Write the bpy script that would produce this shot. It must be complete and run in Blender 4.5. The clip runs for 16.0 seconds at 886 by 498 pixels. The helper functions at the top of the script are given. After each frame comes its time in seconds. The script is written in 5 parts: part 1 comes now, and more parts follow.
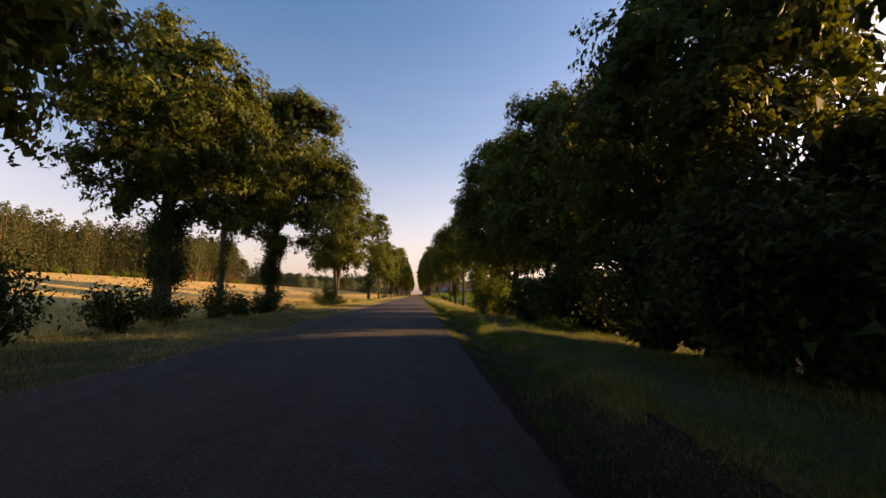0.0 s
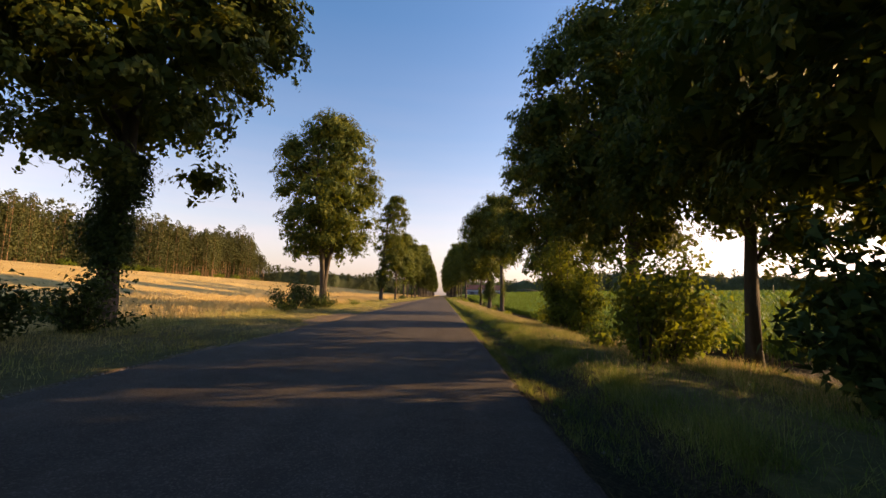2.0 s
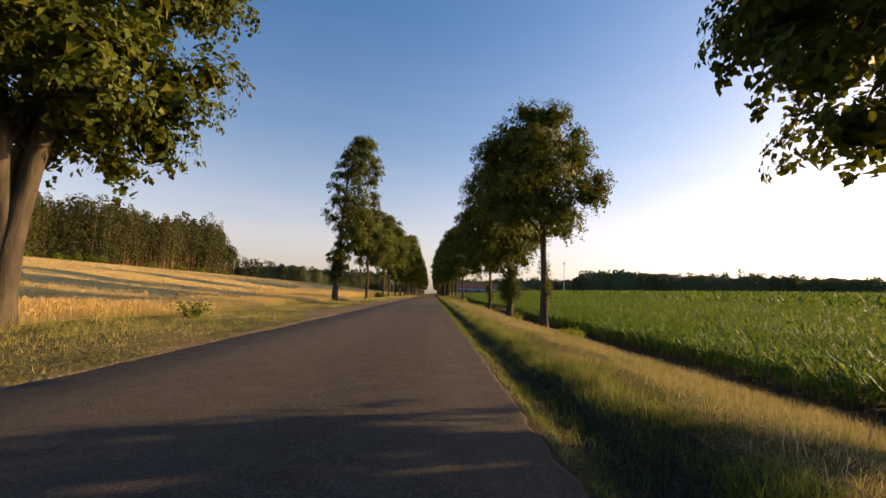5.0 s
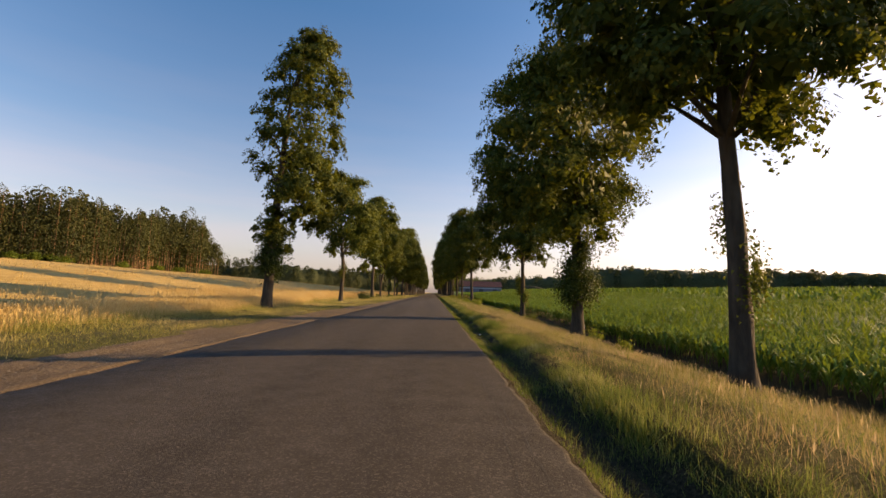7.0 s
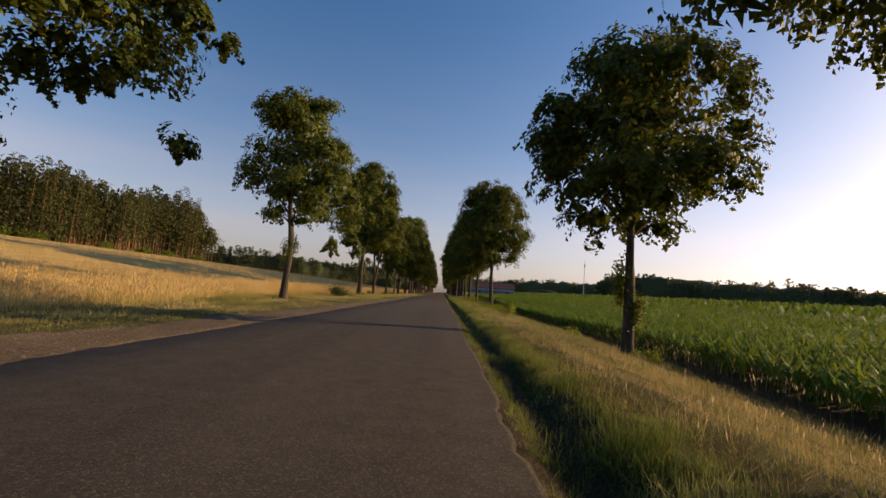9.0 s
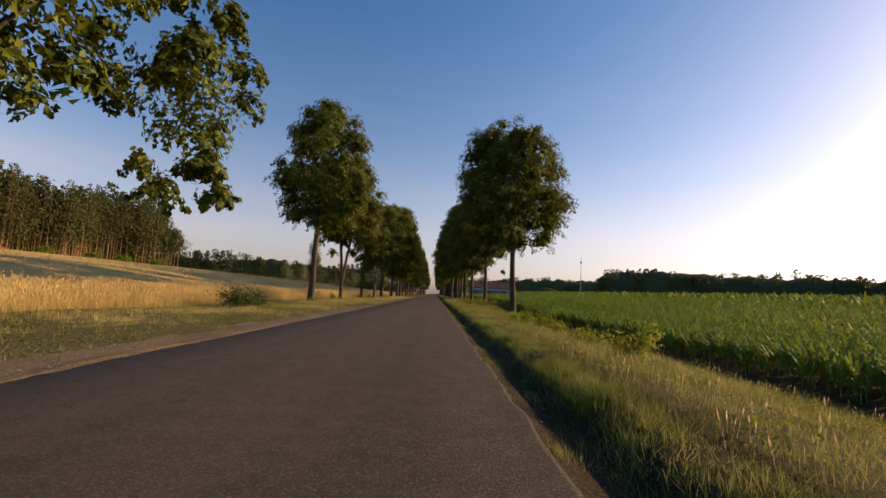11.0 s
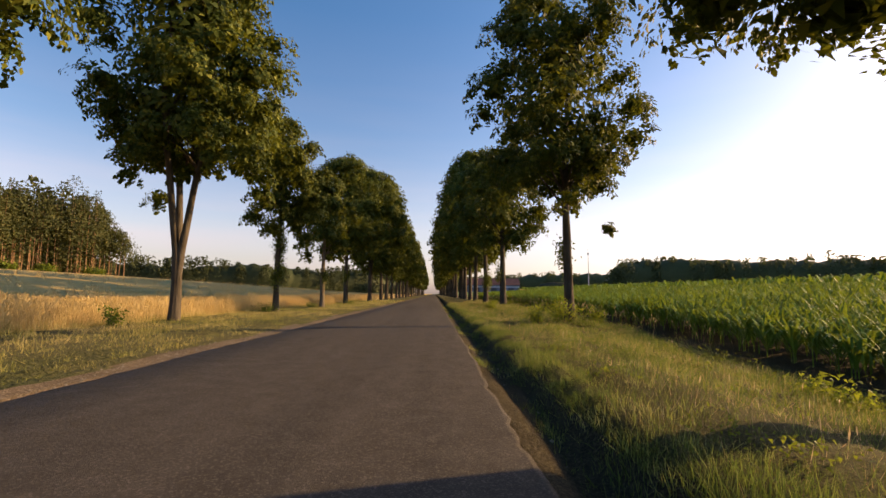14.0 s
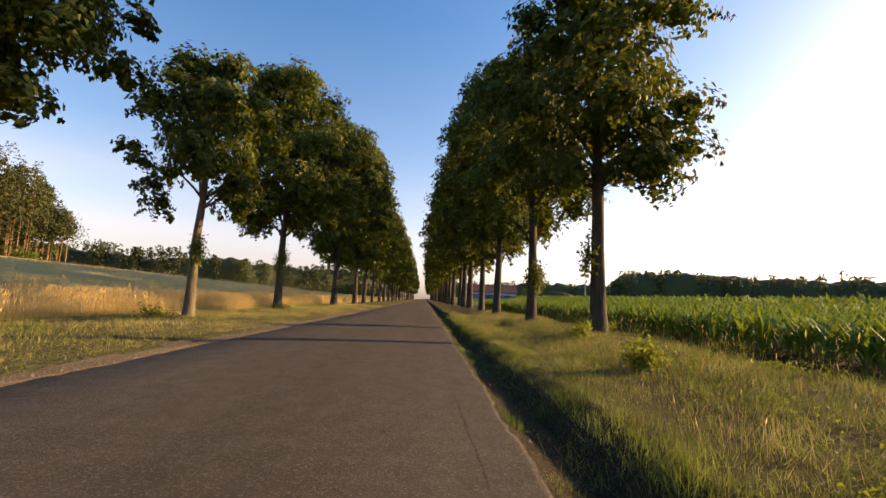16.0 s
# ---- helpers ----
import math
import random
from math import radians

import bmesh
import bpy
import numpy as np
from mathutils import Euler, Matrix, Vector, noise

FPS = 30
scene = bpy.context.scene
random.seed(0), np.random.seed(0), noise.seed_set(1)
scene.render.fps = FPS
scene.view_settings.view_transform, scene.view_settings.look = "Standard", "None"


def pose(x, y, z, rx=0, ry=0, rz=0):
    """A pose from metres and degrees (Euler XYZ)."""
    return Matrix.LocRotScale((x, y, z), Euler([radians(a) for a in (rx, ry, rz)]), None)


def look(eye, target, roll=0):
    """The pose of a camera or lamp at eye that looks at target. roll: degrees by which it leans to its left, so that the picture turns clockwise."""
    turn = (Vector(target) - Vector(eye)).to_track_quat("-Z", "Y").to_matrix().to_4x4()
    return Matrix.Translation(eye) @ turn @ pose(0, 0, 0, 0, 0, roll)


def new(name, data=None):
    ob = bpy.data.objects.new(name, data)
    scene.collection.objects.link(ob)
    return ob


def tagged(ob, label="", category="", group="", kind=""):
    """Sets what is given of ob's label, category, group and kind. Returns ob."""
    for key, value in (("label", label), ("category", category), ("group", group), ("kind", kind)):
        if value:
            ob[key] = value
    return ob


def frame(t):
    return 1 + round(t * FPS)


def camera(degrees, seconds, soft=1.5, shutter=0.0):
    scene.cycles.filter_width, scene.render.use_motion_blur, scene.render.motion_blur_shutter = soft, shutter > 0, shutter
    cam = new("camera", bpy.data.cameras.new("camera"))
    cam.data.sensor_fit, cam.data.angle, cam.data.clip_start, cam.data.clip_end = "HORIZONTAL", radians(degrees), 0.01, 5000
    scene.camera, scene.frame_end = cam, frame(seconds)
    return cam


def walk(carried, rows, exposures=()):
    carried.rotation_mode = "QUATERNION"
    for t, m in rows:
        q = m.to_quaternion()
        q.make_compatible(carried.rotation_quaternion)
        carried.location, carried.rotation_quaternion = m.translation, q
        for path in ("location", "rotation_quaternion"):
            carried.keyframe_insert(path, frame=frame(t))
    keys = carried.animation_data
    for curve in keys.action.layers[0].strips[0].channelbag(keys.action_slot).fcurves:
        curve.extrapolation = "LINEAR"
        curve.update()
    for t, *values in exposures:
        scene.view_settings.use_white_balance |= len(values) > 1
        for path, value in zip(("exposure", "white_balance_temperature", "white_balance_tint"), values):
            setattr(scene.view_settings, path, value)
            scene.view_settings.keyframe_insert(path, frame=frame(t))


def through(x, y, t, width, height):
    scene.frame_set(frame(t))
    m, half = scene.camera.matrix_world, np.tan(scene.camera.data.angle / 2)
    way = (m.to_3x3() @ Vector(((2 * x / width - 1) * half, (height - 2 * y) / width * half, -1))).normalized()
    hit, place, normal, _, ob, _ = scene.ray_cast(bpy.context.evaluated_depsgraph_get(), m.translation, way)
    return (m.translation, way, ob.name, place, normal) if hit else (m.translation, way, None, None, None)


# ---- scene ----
cam = camera(90.6, 16.0)
PATH = [
    (0, (-0.232, 0.06, 1.191), (-0.124, 2.046, 1.397), 0.5),
    (0.5, (-0.138, 4.381, 1.192), (-0.054, 6.369, 1.397), 2.6),
    (1, (-0.1, 9.141, 1.183), (-0.051, 11.131, 1.373), 3.3),
    (1.5, (-0.055, 13.33, 1.162), (-0.073, 15.318, 1.382), 4.0),
    (2, (-0.275, 17.666, 1.171), (-0.278, 19.655, 1.381), 1.7),
    (2.5, (-0.193, 22.123, 1.177), (-0.175, 24.112, 1.385), 0.8),
    (3, (-0.171, 26.894, 1.174), (-0.11, 28.882, 1.386), 1.1),
    (3.5, (-0.195, 31.432, 1.193), (-0.157, 33.421, 1.397), 1.8),
    (4, (-0.242, 35.845, 1.197), (-0.2, 37.834, 1.404), 2.7),
    (4.2, (-0.288, 37.674, 1.188), (-0.234, 39.662, 1.4), 2.7),
    (6.3, (-0.156, 56.524, 1.178), (-0.15, 58.516, 1.362), 1.6),
    (6.5, (-0.186, 58.83, 1.165), (-0.162, 60.82, 1.361), 1.3),
    (7, (-0.305, 63.536, 1.176), (-0.268, 65.525, 1.376), 1.8),
    (7.5, (-0.248, 68.139, 1.209), (-0.191, 70.126, 1.428), 0.9),
    (8, (-0.166, 72.93, 1.19), (-0.066, 74.918, 1.381), -0.0),
    (8.5, (-0.308, 77.275, 1.149), (-0.195, 79.263, 1.342), 3.3),
    (9, (0.027, 82.51, 1.163), (0.014, 84.501, 1.359), 4.6),
    (9.2, (-0.126, 84.263, 1.155), (-0.113, 86.253, 1.354), 4.0),
    (11.3, (-0.223, 105.915, 1.178), (-0.203, 107.904, 1.384), 2.9),
    (11.5, (-0.208, 108.128, 1.183), (-0.203, 110.116, 1.398), 3.0),
    (12, (-0.222, 113.674, 1.183), (-0.164, 115.662, 1.389), 0.7),
    (12.5, (-0.186, 118.905, 1.202), (-0.108, 120.893, 1.402), 3.3),
    (13, (-0.091, 124.487, 1.182), (-0.069, 126.474, 1.407), 4.6),
    (13.5, (-0.224, 129.242, 1.171), (-0.22, 131.23, 1.388), 2.6),
    (14, (-0.003, 134.937, 1.212), (0.033, 136.926, 1.416), 0.5),
    (14.5, (-0.115, 139.651, 1.176), (-0.046, 141.638, 1.395), 3.2),
    (15, (-0.152, 145.392, 1.199), (-0.167, 147.382, 1.404), 4.6),
    (15.5, (-0.319, 150.074, 1.194), (-0.277, 152.063, 1.401), 1.9),
    (16, (-0.142, 155.54, 1.193), (-0.072, 157.525, 1.422), 3.0),
]
walk(cam, [(t, look(eye, target, roll)) for t, eye, target, roll in PATH],
     [(0.0, 0.80, 9900, 30), (1.0, 0.84, 9900, 31), (1.5, 1.02, 9300, 28), (2.0, 0.95, 9000, 27), (2.5, 0.78, 9700, 27), (3.1, 0.88, 9900, 26), (3.5, 0.56, 9200, 26), (4.0, 0.57, 8700, 24), (7.0, 0.58, 8500, 22), (7.5, 0.47, 8200, 22), (8.5, 0.46, 8200, 23), (9.0, 0.08, 7800, 22), (11.5, 0.36, 7900, 23), (12.5, 0.56, 8000, 23), (13.5, 0.55, 8200, 23), (14.0, 0.72, 8300, 23), (15.0, 0.82, 8500, 23), (16.0, 1.0, 8300, 22)])

# ---- world, sun and exposure ----
SUN_AZ, SUN_EL = radians(74), radians(16)      # azimuth clockwise from +y
world = bpy.data.worlds.new("evening_sky")
scene.world = world
world.use_nodes = True
wn, wl = world.node_tree.nodes, world.node_tree.links
sky = wn.new("ShaderNodeTexSky")
sky.sky_type, sky.sun_disc = "NISHITA", False
sky.sun_elevation, sky.sun_rotation = SUN_EL, SUN_AZ
sky.air_density, sky.dust_density, sky.ozone_density = 1.0, 1.4, 3.0
wn["Background"].inputs["Strength"].default_value = 0.165
rich = wn.new("ShaderNodeHueSaturation")
rich.inputs["Saturation"].default_value = 1.28
wl.new(sky.outputs["Color"], rich.inputs["Color"])
# evening haze towards the horizon, with thin streaks of cirrus low down
pale = wn.new("ShaderNodeHueSaturation")
pale.inputs["Saturation"].default_value, pale.inputs["Value"].default_value = 0.46, 0.90
wl.new(sky.outputs["Color"], pale.inputs["Color"])
where = wn.new("ShaderNodeTexCoord")
axes = wn.new("ShaderNodeSeparateXYZ")
wl.new(where.outputs["Generated"], axes.inputs[0])
low = wn.new("ShaderNodeValToRGB")
for _ in range(2):
    low.color_ramp.elements.new(0.5)
for e, (pos, v) in zip(low.color_ramp.elements, ((0.0, 0.95), (0.11, 0.72), (0.30, 0.20), (0.55, 0.0))):
    e.position, e.color = pos, (v, v, v, 1)
wl.new(axes.outputs["Z"], low.inputs["Fac"])
flat = wn.new("ShaderNodeMapping")
flat.inputs["Scale"].default_value = (1.6, 1.6, 13.0)
wl.new(where.outputs["Generated"], flat.inputs["Vector"])
wisp = wn.new("ShaderNodeTexNoise")
wisp.inputs["Scale"].default_value, wisp.inputs["Detail"].default_value = 1.7, 6.0
wl.new(flat.outputs["Vector"], wisp.inputs["Vector"])
thin = wn.new("ShaderNodeMapRange")
thin.inputs["From Min"].default_value, thin.inputs["From Max"].default_value = 0.35, 0.7
thin.inputs["To Min"].default_value, thin.inputs["To Max"].default_value = 0.85, 1.25
wl.new(wisp.outputs["Fac"], thin.inputs["Value"])
haze = wn.new("ShaderNodeMath")
haze.operation, haze.use_clamp = "MULTIPLY", True
wl.new(low.outputs["Color"], haze.inputs[0])
wl.new(thin.outputs["Result"], haze.inputs[1])
air = wn.new("ShaderNodeMix")
air.data_type = "RGBA"
wl.new(haze.outputs[0], air.inputs[0])
wl.new(rich.outputs["Color"], air.inputs[6])
tone = wn.new("ShaderNodeMix")
tone.data_type, tone.blend_type = "RGBA", "MULTIPLY"
tone.inputs[0].default_value, tone.inputs[7].default_value = 1.0, (1.0, 0.98, 1.08, 1)
wl.new(pale.outputs["Color"], tone.inputs[6])
wl.new(tone.outputs[2], air.inputs[7])
cool = wn.new("ShaderNodeMix")
cool.data_type, cool.blend_type = "RGBA", "MULTIPLY"
cool.inputs[0].default_value, cool.inputs[7].default_value = 1.0, (1.0, 0.985, 1.01, 1)
wl.new(air.outputs[2], cool.inputs[6])
wl.new(cool.outputs[2], wn["Background"].inputs["Color"])

sun = new("sun", bpy.data.lights.new("sun", "SUN"))
sun.data.energy, sun.data.angle, sun.data.color = 6.0, radians(0.6), (1.0, 0.74, 0.40)
sun_dir = Vector((math.sin(SUN_AZ) * math.cos(SUN_EL), math.cos(SUN_AZ) * math.cos(SUN_EL), math.sin(SUN_EL)))
sun.matrix_world = look(sun_dir * 200, (0, 0, 0))


# ---- materials ----
def mat(name, rough=0.8, spec=0.3):
    m = bpy.data.materials.new(name)
    m.use_nodes = True
    p = m.node_tree.nodes["Principled BSDF"]
    p.inputs["Roughness"].default_value = rough
    p.inputs["Specular IOR Level"].default_value = spec
    return m, m.node_tree.nodes, m.node_tree.links, p


def noise_node(n, l, scale, detail=4.0, rough=0.55, coords=None, stretch=None):
    t = n.new("ShaderNodeTexNoise")
    t.inputs["Scale"].default_value, t.inputs["Detail"].default_value, t.inputs["Roughness"].default_value = scale, detail, rough
    if coords is None:
        coords = n.new("ShaderNodeTexCoord").outputs["Object"]
    if stretch:
        mp = n.new("ShaderNodeMapping")
        mp.inputs["Scale"].default_value = stretch
        l.new(coords, mp.inputs["Vector"])
        coords = mp.outputs["Vector"]
    l.new(coords, t.inputs["Vector"])
    return t.outputs["Fac"]


def ramp(n, l, fac, stops):
    r = n.new("ShaderNodeValToRGB")
    e = r.color_ramp.elements
    while len(e) < len(stops):
        e.new(0.5)
    for k, (pos, col) in zip(e, stops):
        k.position, k.color = pos, (*col, 1)
    l.new(fac, r.inputs["Fac"])
    return r.outputs["Color"]


def mix(n, l, fac, a, b, kind="MIX"):
    m = n.new("ShaderNodeMix")
    m.data_type, m.blend_type = "RGBA", kind
    for sock, v in ((m.inputs[0], fac), (m.inputs[6], a), (m.inputs[7], b)):
        if isinstance(v, (int, float)):
            sock.default_value = v
        elif isinstance(v, tuple):
            sock.default_value = (*v, 1)
        else:
            l.new(v, sock)
    return m.outputs[2]


def bump(n, l, p, height, strength, distance):
    b = n.new("ShaderNodeBump")
    b.inputs["Strength"].default_value, b.inputs["Distance"].default_value = strength, distance
    l.new(height, b.inputs["Height"])
    l.new(b.outputs["Normal"], p.inputs["Normal"])


def leaf_material(name, dark, light, warm, through=0.35):
    """Foliage: each leaf its own tint, thin enough to let light through."""
    m, n, l, p = mat(name, 0.65, 0.14)
    isl = n.new("ShaderNodeNewGeometry").outputs["Random Per Island"]
    col = ramp(n, l, isl, [(0.0, dark), (0.6, light), (1.0, warm)])
    big = noise_node(n, l, 0.35, 2)
    col = mix(n, l, 0.45, col, mix(n, l, 0.8, col, ramp(n, l, big, [(0.35, dark), (0.7, light)])))
    rnd = n.new("ShaderNodeObjectInfo").outputs["Random"]
    hue = n.new("ShaderNodeHueSaturation")
    l.new(col, hue.inputs["Color"])
    vm = n.new("ShaderNodeMapRange")
    vm.inputs["To Min"].default_value, vm.inputs["To Max"].default_value = 0.85, 1.15
    l.new(rnd, vm.inputs["Value"])
    l.new(vm.outputs["Result"], hue.inputs["Value"])
    l.new(hue.outputs["Color"], p.inputs["Base Color"])
    tr = n.new("ShaderNodeBsdfTranslucent")
    l.new(mix(n, l, 0.5, hue.outputs["Color"], (0.30, 0.32, 0.03)), tr.inputs["Color"])
    ms = n.new("ShaderNodeMixShader")
    ms.inputs[0].default_value = through
    l.new(p.outputs[0], ms.inputs[1])
    l.new(tr.outputs[0], ms.inputs[2])
    l.new(ms.outputs[0], n["Material Output"].inputs["Surface"])
    return m


LEAF = leaf_material("lime_leaf", (0.024, 0.046, 0.010), (0.066, 0.094, 0.016), (0.20, 0.20, 0.030), 0.22)
LEAF_SHRUB = leaf_material("shrub_leaf", (0.04, 0.08, 0.015), (0.09, 0.15, 0.025), (0.20, 0.22, 0.03), 0.4)
LEAF_YELLOW = leaf_material("yellow_shrub_leaf", (0.09, 0.15, 0.02), (0.18, 0.23, 0.03), (0.32, 0.32, 0.045), 0.42)
# ivy's own dark green; on the thicket it also carries the trees' shade
LEAF_IVY_AND_SHADE = leaf_material("ivy_and_shaded_shrub_leaf", (0.016, 0.034, 0.009), (0.036, 0.066, 0.014), (0.075, 0.10, 0.02), 0.1)
# paler, greyer green: the haze of distance is put into the leaf colour
LEAF_FAR_HAZED = leaf_material("hazed_far_wood_leaf", (0.035, 0.050, 0.024), (0.065, 0.085, 0.036), (0.10, 0.12, 0.05), 0.15)
LEAF_PINE = leaf_material("pine_needle", (0.023, 0.035, 0.014), (0.058, 0.067, 0.024), (0.115, 0.108, 0.036), 0.12)
LEAF_BELT = leaf_material("dark_belt_leaf", (0.018, 0.028, 0.012), (0.038, 0.050, 0.019), (0.07, 0.078, 0.028), 0.1)
LEAF_CORN = leaf_material("corn_leaf", (0.040, 0.108, 0.016), (0.092, 0.198, 0.030), (0.16, 0.28, 0.05), 0.30)


def blade_material(name, stops, scale, through=0.35):
    m, n, l, p = mat(name, 0.7, 0.2)
    isl = n.new("ShaderNodeNewGeometry").outputs["Random Per Island"]
    big = noise_node(n, l, scale, 3)
    add = n.new("ShaderNodeMath")
    add.operation = "MULTIPLY_ADD"
    l.new(isl, add.inputs[0])
    add.inputs[1].default_value = 0.45
    sub = n.new("ShaderNodeMath")
    sub.operation = "MULTIPLY_ADD"
    l.new(big, sub.inputs[0])
    sub.inputs[1].default_value, sub.inputs[2].default_value = 1.5, -0.48
    l.new(sub.outputs[0], add.inputs[2])
    col = ramp(n, l, add.outputs[0], stops)
    l.new(col, p.inputs["Base Color"])
    tr = n.new("ShaderNodeBsdfTranslucent")
    l.new(col, tr.inputs["Color"])
    ms = n.new("ShaderNodeMixShader")
    ms.inputs[0].default_value = through
    l.new(p.outputs[0], ms.inputs[1])
    l.new(tr.outputs[0], ms.inputs[2])
    l.new(ms.outputs[0], n["Material Output"].inputs["Surface"])
    return m


GRASS = blade_material("verge_grass", [(0.0, (0.105, 0.125, 0.03)), (0.25, (0.21, 0.185, 0.062)), (0.5, (0.38, 0.30, 0.13)), (0.78, (0.43, 0.30, 0.16)), (1.0, (0.58, 0.49, 0.30))], 0.45, 0.36)
GRASS_GREEN = blade_material("green_ditch_grass", [(0.0, (0.045, 0.085, 0.014)), (0.45, (0.125, 0.17, 0.032)), (0.75, (0.26, 0.275, 0.075)), (1.0, (0.44, 0.41, 0.20))], 0.9, 0.4)
SEED_HEAD = blade_material("grass_seed_head", [(0.0, (0.26, 0.20, 0.11)), (0.5, (0.38, 0.29, 0.17)), (1.0, (0.52, 0.43, 0.29))], 0.6, 0.5)
GRASS_L = blade_material("short_verge_grass", [(0.0, (0.12, 0.155, 0.034)), (0.35, (0.25, 0.25, 0.068)), (0.65, (0.42, 0.355, 0.13)), (1.0, (0.58, 0.47, 0.23))], 0.25, 0.45)
WHEAT = blade_material("ripe_wheat", [(0.0, (0.42, 0.28, 0.10)), (0.4, (0.53, 0.38, 0.16)), (0.8, (0.60, 0.46, 0.21)), (1.0, (0.66, 0.54, 0.30))], 0.12, 0.4)


def ground_material():
    m, n, l, p = mat("soil_and_grass", 0.95, 0.1)
    a = noise_node(n, l, 0.25, 5)
    b = noise_node(n, l, 9.0, 6)
    col = ramp(n, l, a, [(0.35, (0.045, 0.055, 0.016)), (0.55, (0.085, 0.082, 0.03)), (0.72, (0.15, 0.12, 0.055))])
    col = mix(n, l, 0.35, col, ramp(n, l, b, [(0.3, (0.03, 0.034, 0.012)), (0.7, (0.17, 0.15, 0.06))]))
    l.new(col, p.inputs["Base Color"])
    bump(n, l, p, b, 1.0, 0.10)
    return m


def bank_material():
    """Dry turf under the taller grass."""
    m, n, l, p = mat("dry_turf", 0.95, 0.1)
    a = noise_node(n, l, 0.5, 5)
    b = noise_node(n, l, 38.0, 7, 0.8)
    col = ramp(n, l, a, [(0.35, (0.09, 0.10, 0.028)), (0.55, (0.14, 0.125, 0.04)), (0.7, (0.18, 0.145, 0.06))])
    col = mix(n, l, 0.75, col, ramp(n, l, b, [(0.42, (0.014, 0.018, 0.007)), (0.54, (0.075, 0.075, 0.023)), (0.7, (0.21, 0.175, 0.075))]))
    l.new(col, p.inputs["Base Color"])
    bump(n, l, p, b, 1.0, 0.10)
    return m


def gravel_material():
    m, n, l, p = mat("gravel_shoulder", 0.95, 0.15)
    a = noise_node(n, l, 0.6, 4)
    b = noise_node(n, l, 28.0, 5, 0.7)
    col = ramp(n, l, b, [(0.34, (0.045, 0.035, 0.025)), (0.52, (0.15, 0.115, 0.080)), (0.70, (0.36, 0.295, 0.22))])
    col = mix(n, l, 0.5, col, ramp(n, l, a, [(0.4, (0.075, 0.055, 0.034)), (0.65, (0.15, 0.11, 0.065))]))
    l.new(col, p.inputs["Base Color"])
    bump(n, l, p, b, 0.9, 0.03)
    return m


def field_material():
    """Ripe grain seen from afar: pale gold with tramlines and patches."""
    m, n, l, p = mat("grain_field", 0.95, 0.1)
    a = noise_node(n, l, 0.03, 5)
    b = noise_node(n, l, 2.5, 6, 0.65)
    c = noise_node(n, l, 1.0, 4, 0.6, None, (0.9, 0.06, 1))
    col = ramp(n, l, a, [(0.3, (0.36, 0.225, 0.055)), (0.5, (0.46, 0.30, 0.080)), (0.7, (0.51, 0.355, 0.11))])
    col = mix(n, l, 0.4, col, ramp(n, l, b, [(0.3, (0.30, 0.19, 0.06)), (0.7, (0.64, 0.50, 0.20))]))
    col = mix(n, l, 0.25, col, ramp(n, l, c, [(0.35, (0.30, 0.20, 0.07)), (0.6, (0.60, 0.46, 0.22))]))
    l.new(col, p.inputs["Base Color"])
    bump(n, l, p, b, 0.8, 0.25)
    return m


def cornfield_material():
    m, n, l, p = mat("corn_canopy", 0.8, 0.2)
    a = noise_node(n, l, 0.04, 4)
    b = noise_node(n, l, 3.0, 6, 0.7)
    col = ramp(n, l, b, [(0.3, (0.03, 0.06, 0.010)), (0.5, (0.08, 0.15, 0.022)), (0.75, (0.16, 0.25, 0.04))])
    col = mix(n, l, 0.4, col, ramp(n, l, a, [(0.35, (0.06, 0.11, 0.018)), (0.65, (0.13, 0.17, 0.04))]))
    l.new(col, p.inputs["Base Color"])
    bump(n, l, p, b, 1.0, 0.4)
    return m


def dark_soil_material():
    m, n, l, p = mat("field_soil", 0.95, 0.1)
    b = noise_node(n, l, 6.0, 6)
    c = noise_node(n, l, 34.0, 6, 0.7)
    col = ramp(n, l, b, [(0.3, (0.030, 0.024, 0.014)), (0.7, (0.075, 0.060, 0.036))])
    l.new(mix(n, l, 0.6, col, ramp(n, l, c, [(0.38, (0.012, 0.011, 0.007)), (0.52, (0.052, 0.044, 0.024)), (0.7, (0.17, 0.14, 0.085))])), p.inputs["Base Color"])
    bump(n, l, p, c, 1.0, 0.06)
    return m


